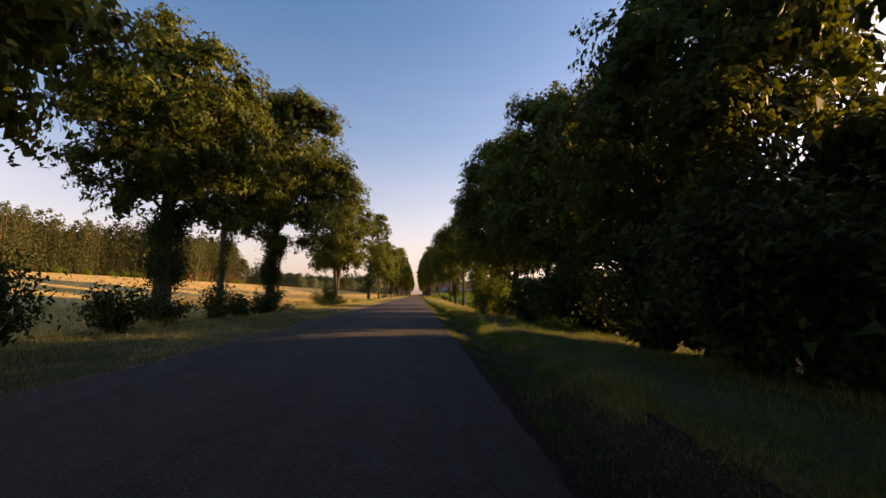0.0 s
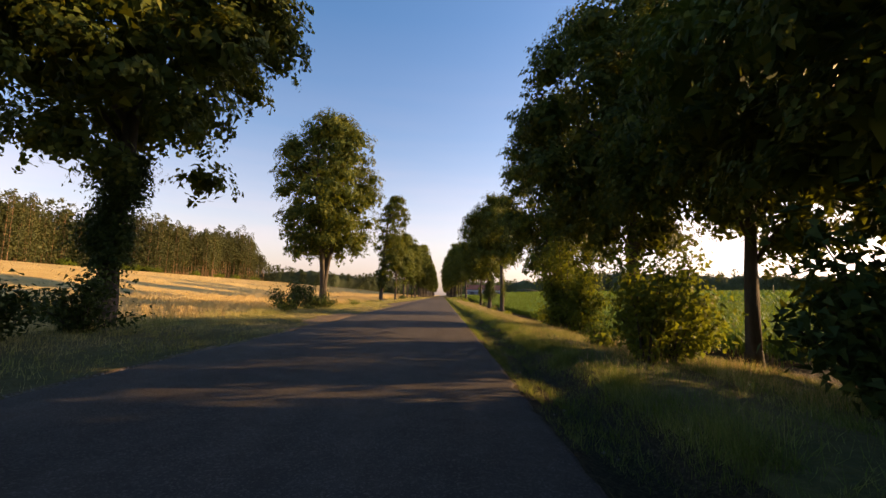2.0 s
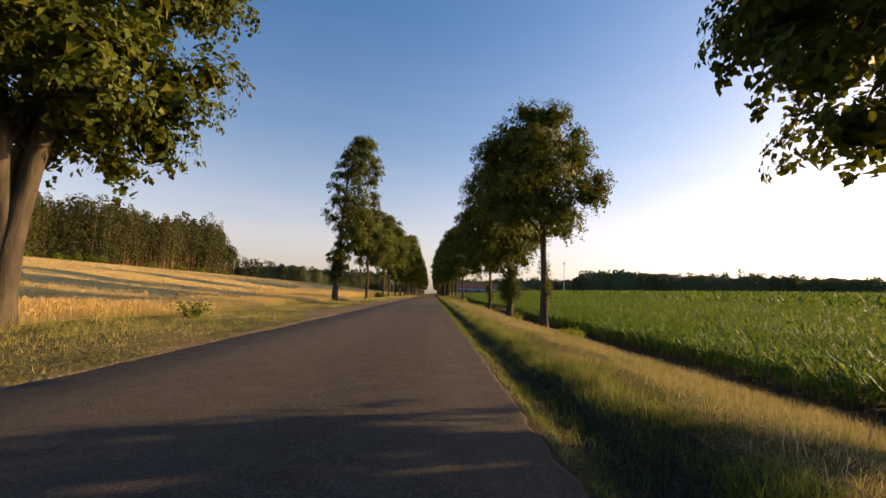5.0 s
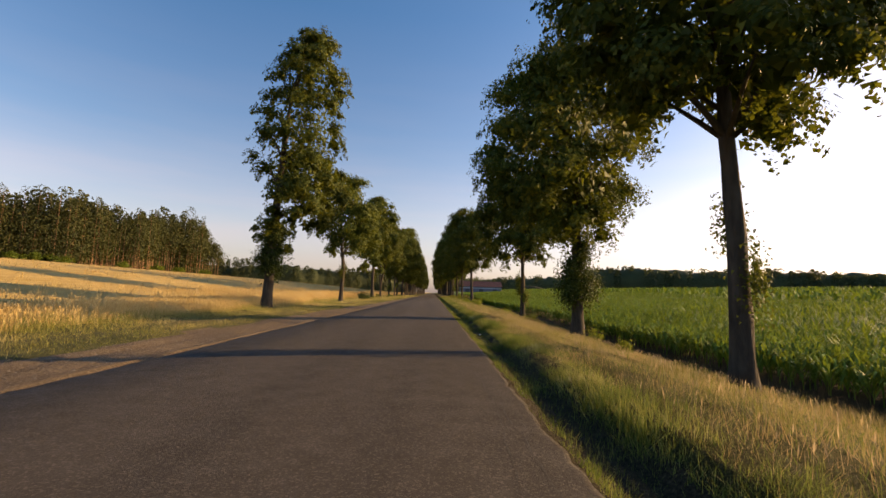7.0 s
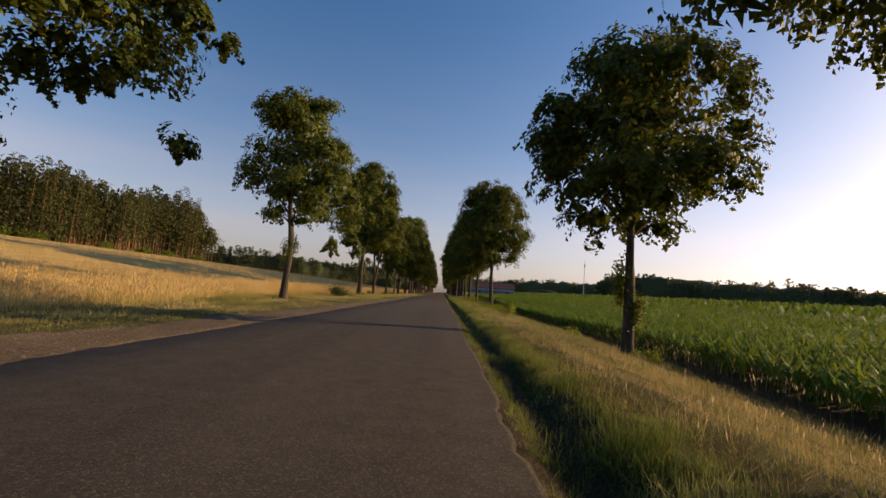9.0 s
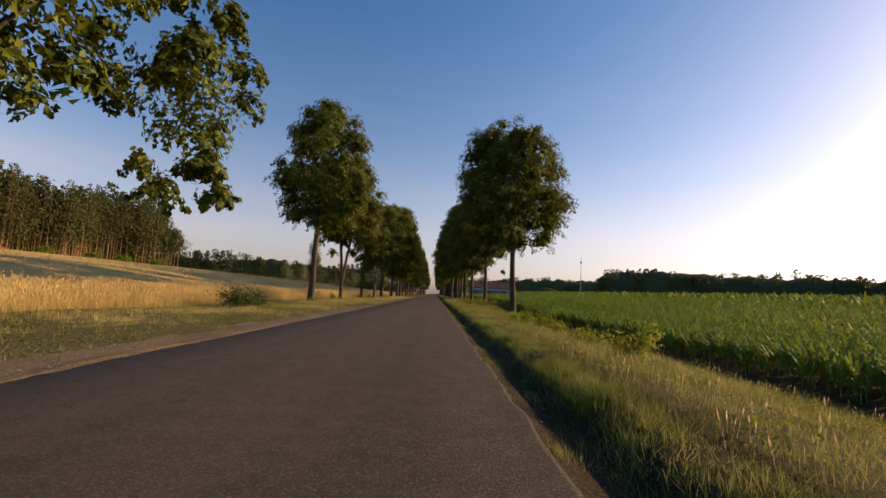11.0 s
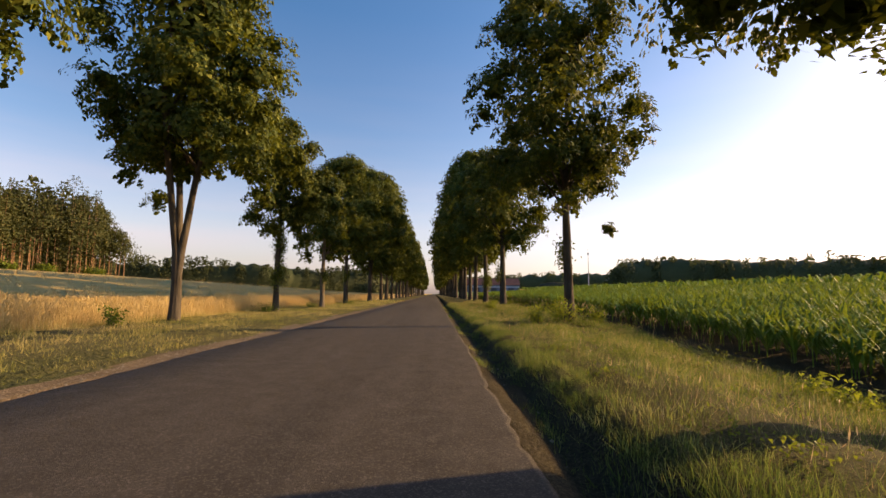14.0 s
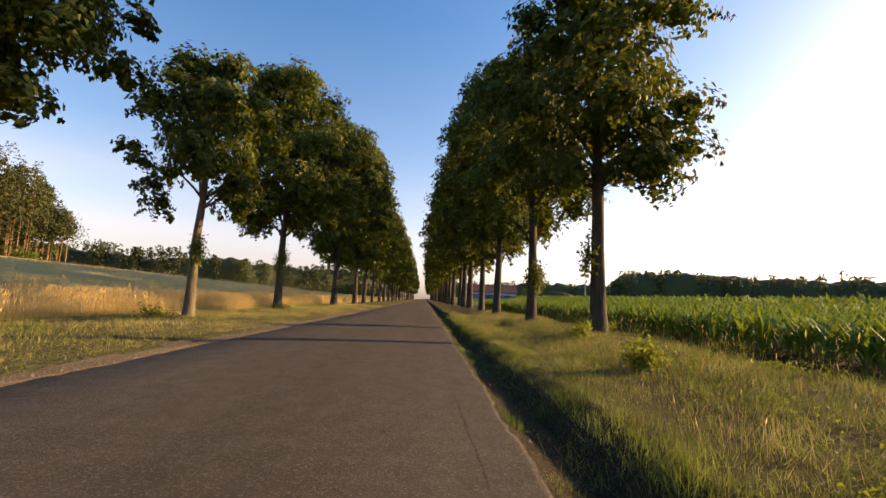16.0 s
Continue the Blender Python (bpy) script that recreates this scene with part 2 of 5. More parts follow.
def asphalt_material():
    """Worn chippings in dark binder: fine grain, pale and dark stones, wheel lanes and faint patches."""
    m, n, l, p = mat("worn_asphalt", 0.85, 0.15)
    fine = noise_node(n, l, 125.0, 3, 0.7)
    mid = noise_node(n, l, 3.0, 5, 0.6)
    lane = noise_node(n, l, 1.0, 3, 0.5, None, (0.9, 0.03, 1))
    stone_ = n.new("ShaderNodeTexVoronoi")
    stone_.inputs["Scale"].default_value = 78.0
    l.new(n.new("ShaderNodeTexCoord").outputs["Object"], stone_.inputs["Vector"])
    split = n.new("ShaderNodeSeparateColor")
    l.new(stone_.outputs["Color"], split.inputs[0])
    col = ramp(n, l, fine, [(0.33, (0.020, 0.0175, 0.015)), (0.5, (0.050, 0.044, 0.0375)), (0.68, (0.125, 0.107, 0.088))])
    col = mix(n, l, 0.42, col, ramp(n, l, split.outputs[0], [(0.0, (0.006, 0.0055, 0.005)), (0.3, (0.034, 0.030, 0.026)), (0.78, (0.062, 0.054, 0.046)), (0.94, (0.30, 0.265, 0.22))]))
    col = mix(n, l, 0.30, col, ramp(n, l, mid, [(0.35, (0.034, 0.0305, 0.026)), (0.65, (0.066, 0.058, 0.049))]))
    col = mix(n, l, 0.40, col, ramp(n, l, lane, [(0.38, (0.036, 0.0325, 0.028)), (0.62, (0.072, 0.063, 0.053))]))
    l.new(col, p.inputs["Base Color"])
    l.new(ramp(n, l, mid, [(0.3, (0.92, 0.92, 0.92)), (0.7, (0.75, 0.75, 0.75))]), p.inputs["Roughness"])
    bump(n, l, p, fine, 1.0, 0.010)
    return m


def bark_material(name, dark, light):
    m, n, l, p = mat(name, 0.95, 0.1)
    a = noise_node(n, l, 5.0, 6, 0.65, None, (1, 1, 0.22))
    b = noise_node(n, l, 0.8, 3)
    col = mix(n, l, 0.5, ramp(n, l, a, [(0.35, dark), (0.65, light)]), ramp(n, l, b, [(0.3, dark), (0.7, light)]))
    l.new(col, p.inputs["Base Color"])
    bump(n, l, p, a, 1.0, 0.06)
    return m


def plain(name, col, rough=0.7, var=0.25, scale=6.0):
    m, n, l, p = mat(name, rough, 0.3)
    f = noise_node(n, l, scale, 5)
    l.new(ramp(n, l, f, [(0.3, tuple(c * (1 - var) for c in col)), (0.7, tuple(min(1, c * (1 + var)) for c in col))]), p.inputs["Base Color"])
    bump(n, l, p, f, 0.3, 0.02)
    return m


GROUND, GRAVEL, FIELD, CANOPY = ground_material(), gravel_material(), field_material(), cornfield_material()
BANK, SOIL, ASPHALT = bank_material(), dark_soil_material(), asphalt_material()
BARK = bark_material("lime_bark", (0.028, 0.024, 0.019), (0.115, 0.097, 0.076))
BARK_PALE = bark_material("pale_bark", (0.06, 0.048, 0.034), (0.20, 0.165, 0.12))
BARK_PINE = bark_material("pine_bark", (0.13, 0.078, 0.046), (0.36, 0.225, 0.135))
TAR = plain("bitumen", (0.018, 0.017, 0.017), 0.6, 0.4, 20)
STONE = plain("fieldstone", (0.17, 0.148, 0.12), 0.85, 0.35, 12)

rng = np.random.default_rng(7)


# ---- mesh helpers ----
def mesh_np(name, verts, *faces):
    """A mesh from arrays: verts (n, 3) and face arrays, each (m, k)."""
    me = bpy.data.meshes.new(name)
    v = np.asarray(verts, np.float32)
    me.vertices.add(len(v))
    me.vertices.foreach_set("co", v.ravel())
    loops = np.concatenate([np.asarray(f, np.int32).ravel() for f in faces])
    sizes = np.concatenate([np.full(len(f), np.shape(f)[1], np.int32) for f in faces])
    me.loops.add(len(loops))
    me.loops.foreach_set("vertex_index", loops)
    me.polygons.add(len(sizes))
    me.polygons.foreach_set("loop_start", np.concatenate([[0], np.cumsum(sizes)[:-1]]).astype(np.int32))
    me.update(calc_edges=True)
    return me


def solid(name, me, material, parent=None, label="", smooth=False):
    """A mesh object of one material, under a thing or on its own."""
    ob = new(name, me)
    if not me.materials:
        me.materials.append(material)
    if smooth:
        me.polygons.foreach_set("use_smooth", np.ones(len(me.polygons), bool))
    if parent is not None:
        ob.parent = parent
    return tagged(ob, label)


def part(name, bm, material, parent, label=""):
    me = bpy.data.meshes.new(name)
    bm.to_mesh(me)
    bm.free()
    return solid(name, me, material, parent, label)


def thing(name, x, y, z, label, category, group="", kind=""):
    ob = new(name)
    ob.location = (x, y, z)
    ob.empty_display_size = 0.3
    return tagged(ob, label, category, group, kind)


def smooth_noise(r, n, knots):
    """A periodic smooth random curve on n samples, about -1 to 1."""
    k = r.uniform(-1, 1, knots)
    k = np.r_[k, k[:1]]
    return np.interp(np.linspace(0, knots, n, endpoint=False), np.arange(knots + 1), k)


def tube(path, radii, sides=8):
    """Rings of a tapered tube along a path; returns verts and quads."""
    path, radii = np.asarray(path, float), np.asarray(radii, float)
    d = np.gradient(path, axis=0)
    d /= np.linalg.norm(d, axis=1)[:, None] + 1e-9
    ref = np.where(np.abs(d[:, 2:3]) > 0.9, [[1.0, 0, 0]], [[0, 0, 1.0]])
    u = np.cross(ref, d)
    u /= np.linalg.norm(u, axis=1)[:, None] + 1e-9
    w = np.cross(d, u)
    a = np.linspace(0, 2 * np.pi, sides, endpoint=False)
    v = path[:, None] + radii[:, None, None] * (np.cos(a)[None, :, None] * u[:, None] + np.sin(a)[None, :, None] * w[:, None])
    i, j = np.meshgrid(np.arange(len(path) - 1), np.arange(sides), indexing="ij")
    k = (j + 1) % sides
    f = np.stack([i * sides + j, i * sides + k, (i + 1) * sides + k, (i + 1) * sides + j], -1).reshape(-1, 4)
    return v.reshape(-1, 3), f


def join_tubes(tubes):
    vs, fs, at = [], [], 0
    for v, f in tubes:
        vs.append(v)
        fs.append(f + at)
        at += len(v)
    return np.concatenate(vs), np.concatenate(fs)


def leaves(r, centres, out, size, spread=0.9, slim=False, hang=0.55):
    """Leaves: at each centre a broad-shouldered kite (slim: a triangle) that faces roughly outward and hangs a little."""
    n = len(centres)
    nor = out + r.normal(0, spread, (n, 3))
    nor /= np.linalg.norm(nor, axis=1)[:, None] + 1e-9
    tip = r.normal(0, 0.7, (n, 3)) + out * 0.5 + [0, 0, -hang]
    tip -= nor * (tip * nor).sum(1)[:, None]
    tip /= np.linalg.norm(tip, axis=1)[:, None] + 1e-9
    side = np.cross(nor, tip)
    s = (size * r.uniform(0.65, 1.25, n))[:, None]
    if slim:
        v = np.stack([centres - tip * s * 0.5 + side * s * 0.37, centres - tip * s * 0.42 - side * s * 0.37, centres + tip * s * 0.66], 1)
        return v.reshape(-1, 3), np.arange(n)[:, None] * 3 + [0, 1, 2]
    fold = nor * s * 0.10
    v = np.stack([centres - tip * s * 0.46, centres - tip * s * 0.10 + side * s * 0.42 + fold, centres + tip * s * 0.56, centres - tip * s * 0.10 - side * s * 0.42 + fold], 1)
    k = np.arange(n)[:, None] * 4
    return v.reshape(-1, 3), np.concatenate([k + [0, 1, 2], k + [0, 2, 3]])


def envelope(u, peak):
    return np.where(u > peak, np.sqrt(np.clip(1 - ((u - peak) / (1.02 - peak)) ** 2, 0, 1)), 0.60 + 0.40 * np.sin(np.clip(u / peak, 0, 1) * np.pi / 2))


def crown_leaves(r, height, bottom, radius, count, size, lean=(0, 0), peak=0.36, lobes=0.06, ragged=0.9, boughs=None, fans=10, core=130):
    """Leaves of a broadleaf crown: boughs under a lobed envelope, each hung with close fans of leaves, over a dense
    heart of oversized filler leaves added to keep light out.
    """
    tall = height - bottom
    boughs = boughs or int(np.clip(76 * tall / 10 * radius / 4.2, 36, 112))
    ub = np.clip(r.beta(1.05, 1.1, boughs), 0.03, 0.96)
    ang = np.arange(boughs) * 2.39996 + r.uniform(-0.5, 0.5, boughs)
    p1, p2 = r.uniform(0, 6.28, 2)
    lobe = 1 + lobes * (0.7 * np.sin(3 * ang + p1 + 4 * ub) + 0.6 * np.sin(5 * ang + p2 - 7 * ub))
    inner = np.where(np.arange(boughs) % 6 == 0, 0.5, 1.0)
    br = radius * r.uniform(0.20, 0.34, boughs)
    rb = np.clip(radius * envelope(ub, peak) * lobe - br * r.uniform(0.82, 1.05, boughs), 0, None) * inner
    c = np.stack([np.cos(ang) * rb + lean[0] * ub, np.sin(ang) * rb + lean[1] * ub, np.minimum(bottom + ub * tall, height - br * 0.8)], -1)
    low = ub < 0.22
    c[low, 2] -= r.uniform(0, ragged, low.sum()) - br[low] * 0.5
    d = r.normal(0, 1, (boughs, fans, 3)) + np.stack([np.cos(ang), np.sin(ang), 0.3 + 0 * ang], -1)[:, None] * 0.75
    d /= np.linalg.norm(d, axis=2)[..., None]
    reach = br[:, None] * r.uniform(0.62, 0.95, (boughs, fans))
    sp = c[:, None] + d * reach[..., None] * [1, 1, 0.8]
    axis = d * [1, 1, 0.3] * 0.8 + [0, 0, -0.75] + r.normal(0, 0.2, d.shape)
    axis /= np.linalg.norm(axis, axis=2)[..., None]
    kb = r.choice(boughs, count, p=br ** 2 / (br ** 2).sum())
    ks = r.integers(0, fans, count)
    along = r.uniform(0, 1, count)
    off = r.normal(0, 1, (count, 3))
    off *= (r.uniform(0, 1, count) ** 0.5 / (np.linalg.norm(off, axis=1) + 1e-9))[:, None]
    wide = (0.20 * br[kb] + 0.10) * np.sqrt(np.clip(1.02 - along, 0.05, 1))
    pos = sp[kb, ks] + axis[kb, ks] * ((along - 0.4) * (0.42 * br[kb] + 0.22))[:, None] + off * wide[:, None] * [1, 1, 0.8]
    out = d[kb, ks] * 1.0 + [0, 0, 0.35] + off * 0.35
    v, f = leaves(r, pos, out, size, 0.30, False, 0.9)
    # the heart of each bough: oversized filler leaves block light deep inside, smaller ones over them
    deep = core // 2
    g = r.normal(0, 1, (boughs, core, 3))
    g /= np.linalg.norm(g, axis=2)[..., None]
    far_in = np.concatenate([r.uniform(0.08, 0.40, (boughs, deep)), r.uniform(0.42, 0.74, (boughs, core - deep))], 1)
    heart = (c[:, None] + g * (br[:, None] * far_in)[..., None] * [1, 1, 0.8]).reshape(-1, 3)
    wide = np.where(np.arange(core) < deep, 0.31, 0.20)[None] * br[:, None] * (1.0 if core > 50 else 1.7)
    m = core * 20
    uf, af = r.uniform(0.08, 0.9, m), r.uniform(0, 6.28, m)
    rf = radius * envelope(uf, peak) * 0.62 * np.sqrt(r.uniform(0, 1, m))
    fill = np.stack([np.cos(af) * rf + lean[0] * uf, np.sin(af) * rf + lean[1] * uf, bottom + 1.0 + uf * (tall - 2.0)], -1)
    face = np.concatenate([g.reshape(-1, 3), np.stack([np.cos(af), np.sin(af), 0.3 + 0 * af], -1)])
    v2, f2 = leaves(r, np.concatenate([heart, fill]), face, np.r_[wide.ravel(), np.full(m, (0.078 if core > 50 else 0.13) * radius)], 0.35, True)
    return np.concatenate([v, v2]), np.concatenate([f, f2 + len(v)]), np.concatenate([c, sp[::3, 0]])


def limbs(r, trunk_top, stems, clumps, thick, count):
    """Tapered limbs from the stems up into the crown's clumps."""
    out = []
    pick = clumps[r.choice(len(clumps), min(count, len(clumps)), replace=False)]
    for c in pick:
        c = c * [0.72, 0.72, 1.0] + [0, 0, 0.2]
        s = stems[r.integers(len(stems))]
        zs = np.clip(c[2] - np.hypot(*(c[:2] - s[-1, :2])) * r.uniform(0.7, 1.2), trunk_top, s[-1, 2] * 0.92)
        a = np.array([np.interp(zs, s[:, 2], s[:, k]) for k in range(3)])
        mid = (a + c) / 2 + [0, 0, 0.12 * np.linalg.norm(c - a)] + r.normal(0, 0.15, 3)
        t = np.linspace(0, 1, 5)[:, None]
        path = (1 - t) ** 2 * a + 2 * t * (1 - t) * mid + t * t * c
        out.append(tube(path, thick * np.linspace(1, 0.18, 5), 5))
    return out


# ---- lie of the land ----
ROAD_L, ROAD_R = -4.75, 0.75


def tree_line(y):
    return np.interp(y, [0, 49, 75, 98, 140, 152, 170, 185, 240], [8.3, 8.0, 7.4, 6.8, 6.4, 5.6, 5.3, 4.7, 4.7])


def right_level(y):
    return np.interp(y, [-40, 36, 49, 75, 88, 98, 125, 141, 153, 175, 400], [-0.5, -0.6, -1.15, -0.95, -0.95, -0.58, -0.5, -0.45, 0.25, 0.5, 0.5])


def gravel_edge(y):
    """Where the gravel shoulder ends and the grass of the grain side begins."""
    return np.interp(y, [0, 34, 36, 43, 45, 62, 66, 88, 108, 128, 146, 400], [-5.0, -5.0, -6.2, -6.2, -5.05, -5.05, -6.6, -6.5, -5.95, -5.75, -5.4, -5.3]) + 0.12 * np.sin(y * 0.9) + 0.08 * np.sin(y * 2.3 + 1)


def rim_shift(y):
    """How much nearer to the asphalt the rim of the bank lies."""
    return np.interp(y, [45, 58, 92, 112], [0.0, 0.30, 0.28, 0.36])


def grain_edge(y):
    """Where the standing grain begins."""
    return np.interp(y, [0, 60, 95, 108, 160, 172, 400], [-9.9, -9.9, -10.3, -12.0, -12.0, -11.5, -11.3]) + 0.3 * np.sin(y * 0.21) + 0.12 * np.sin(y * 0.83)


def land(x, y):
    """Height of the ground."""
    x, y = np.broadcast_arrays(np.asarray(x, float), np.asarray(y, float))
    d = np.clip(-x - 13, 0, None)
    fade = np.interp(y, [-400, 245, 310, 420, 900], [1, 1, 0.74, 0.42, 0.28])
    left = np.interp(x, [-13, -9.5, -7.2, -5.6, ROAD_L], [-0.02, -0.06, -0.03, -0.05, -0.05]) + 10.8 * (1 - np.exp(-d / 105.0)) * fade * np.clip(d / 25, 0, 1) ** 0.5
    xt, zt = tree_line(y), right_level(y)
    xb = x + rim_shift(y) * np.clip((x - 0.9) / 0.6, 0, 1)
    s = np.clip((x - 2.9) / (xt - 2.9), 0, 1)
    crest = np.interp(y, [-40, 92, 112, 400], [0.07, 0.07, 0.13, 0.16])
    bank = np.where(x < 2.9, np.interp(x, [ROAD_R, 0.86, 1.05, 1.5], [-0.012, -0.05, -0.15, -0.20]) + (crest + 0.20) * np.interp(xb, [1.55, 1.8, 2.15, 2.9], [0, 0.6, 0.95, 1.0]), crest + (zt - crest) * s)
    e = np.clip(x - xt, 0, None)
    far = np.clip(e - 2, 0, None)
    rise = 0.036 * np.minimum(far, 190) + 0.007 * np.clip(y - 160, 0, 600) * np.clip(far / 40, 0, 1)
    right = bank - 0.25 * np.clip(e / 1.6, 0, 1) + rise
    return np.where(x < -2, left, right)


def build_ground():
    xs = np.r_[-2600, -1500, -900, -600, -420, np.arange(-320, -60, 10), np.arange(-60, -16, 2.5), np.arange(-16, -7.2, 0.45), np.arange(-7.2, -4.8, 0.16), ROAD_L + 0.12, -3, -1, ROAD_R - 0.3, ROAD_R - 0.09, ROAD_R + 0.004, np.arange(0.9, 2.4, 0.14), np.arange(2.4, 11, 0.4), np.arange(11, 40, 2.0), np.arange(40, 260, 11), 300, 420, 600, 900, 1500, 2600]
    ys = np.r_[-900, -400, -200, -100, np.arange(-60, 240, 1.5), np.arange(240, 600, 8), 640, 720, 860, 1100, 1500, 2200, 3600]
    X, Y = np.meshgrid(xs, ys, indexing="ij")
    Z = land(X, Y)
    rough = np.random.default_rng(3).normal(0, 0.022, X.shape)
    off_road = (X < ROAD_L - 0.15) | (X > ROAD_R + 0.1)
    Z = np.where(off_road, Z + rough, np.where(X > ROAD_R - 0.1, -0.018, -0.16))
    nx, ny = X.shape
    i, j = np.meshgrid(np.arange(nx - 1), np.arange(ny - 1), indexing="ij")
    f = np.stack([i * ny + j, (i + 1) * ny + j, (i + 1) * ny + j + 1, i * ny + j + 1], -1).reshape(-1, 4)
    me = mesh_np("ground", np.stack([X, Y, Z], -1).reshape(-1, 3), f)
    for m in (GROUND, GRAVEL, FIELD, SOIL, CANOPY, BANK):
        me.materials.append(m)
    cx, cy = ((X[:-1, :-1] + X[1:, 1:]) / 2).ravel(), ((Y[:-1, :-1] + Y[1:, 1:]) / 2).ravel()
    idx = np.zeros(len(cx), np.int32)
    idx[(cx > gravel_edge(cy)) & (cx < -3)] = 1
    rim = 1.95 - rim_shift(cy) + 0.1 * np.sin(cy * 0.8)
    idx[(cx > ROAD_R - 0.2) & (cx < rim)] = 3
    idx[(cx < grain_edge(cy) - 0.5) & (cx > -700)] = 2
    idx[(cx > rim) & (cy > 30) & (cy < 300)] = 5
    corn = cx > tree_line(cy) + 1.9
    idx[corn & (cx < tree_line(cy) + 5.5)] = 3
    idx[corn & (cx >= tree_line(cy) + 5.5)] = 4
    idx[(cx > 45) & (cx < 135) & (cy > 425)] = 2
    idx[(cx > 135) & (cy > 425)] = 0
    me.polygons.foreach_set("material_index", idx)
    me.polygons.foreach_set("use_smooth", np.ones(len(idx), bool))
    tagged(new("ground", me), "rolling ground with grassy verges, gravel shoulder and fields", "ground", kind="structure")


def build_road():
    ys = np.r_[np.arange(-60, 0, 0.5), np.arange(0, 175, 0.2), np.arange(175, 240, 0.5), np.arange(240, 700, 6.0), 800, 1000]
    r = np.random.default_rng(5)
    n = len(ys)
    wl_ = ROAD_L + np.where(ys < 240, 0.025 * np.sin(ys * 0.9) + r.normal(0, 0.02, n), 0)
    wr_ = ROAD_R + np.where(ys < 240, 0.014 * np.sin(ys * 0.7 + 1) + 0.01 * np.sin(ys * 2.3) + r.normal(0, 0.013, n) - 0.05 * (r.uniform(0, 1, n) < 0.07), 0)
    cols = [(wl_, -0.16), (wl_, -0.022), (wl_ + 0.04, 0.0), (wl_ * 0 - 3.4, 0.012), (wl_ * 0 - 2.0, 0.02), (wl_ * 0 - 0.6, 0.012), (wr_ - 0.05, 0.0), (wr_, -0.005), (wr_, -0.16)]
    X = np.stack([c for c, _ in cols], 1)
    Z = np.stack([np.full(n, z) for _, z in cols], 1)
    Y = np.repeat(ys[:, None], len(cols), 1)
    k = len(cols)
    i, j = np.meshgrid(np.arange(n - 1), np.arange(k - 1), indexing="ij")
    f = np.stack([i * k + j, i * k + j + 1, (i + 1) * k + j + 1, (i + 1) * k + j], -1).reshape(-1, 4)
    me = mesh_np("road", np.stack([X, Y, Z], -1).reshape(-1, 3), f)
    tagged(solid("road", me, ASPHALT), "narrow worn asphalt road with ragged broken edges", "road", kind="structure")


build_ground()
build_road()


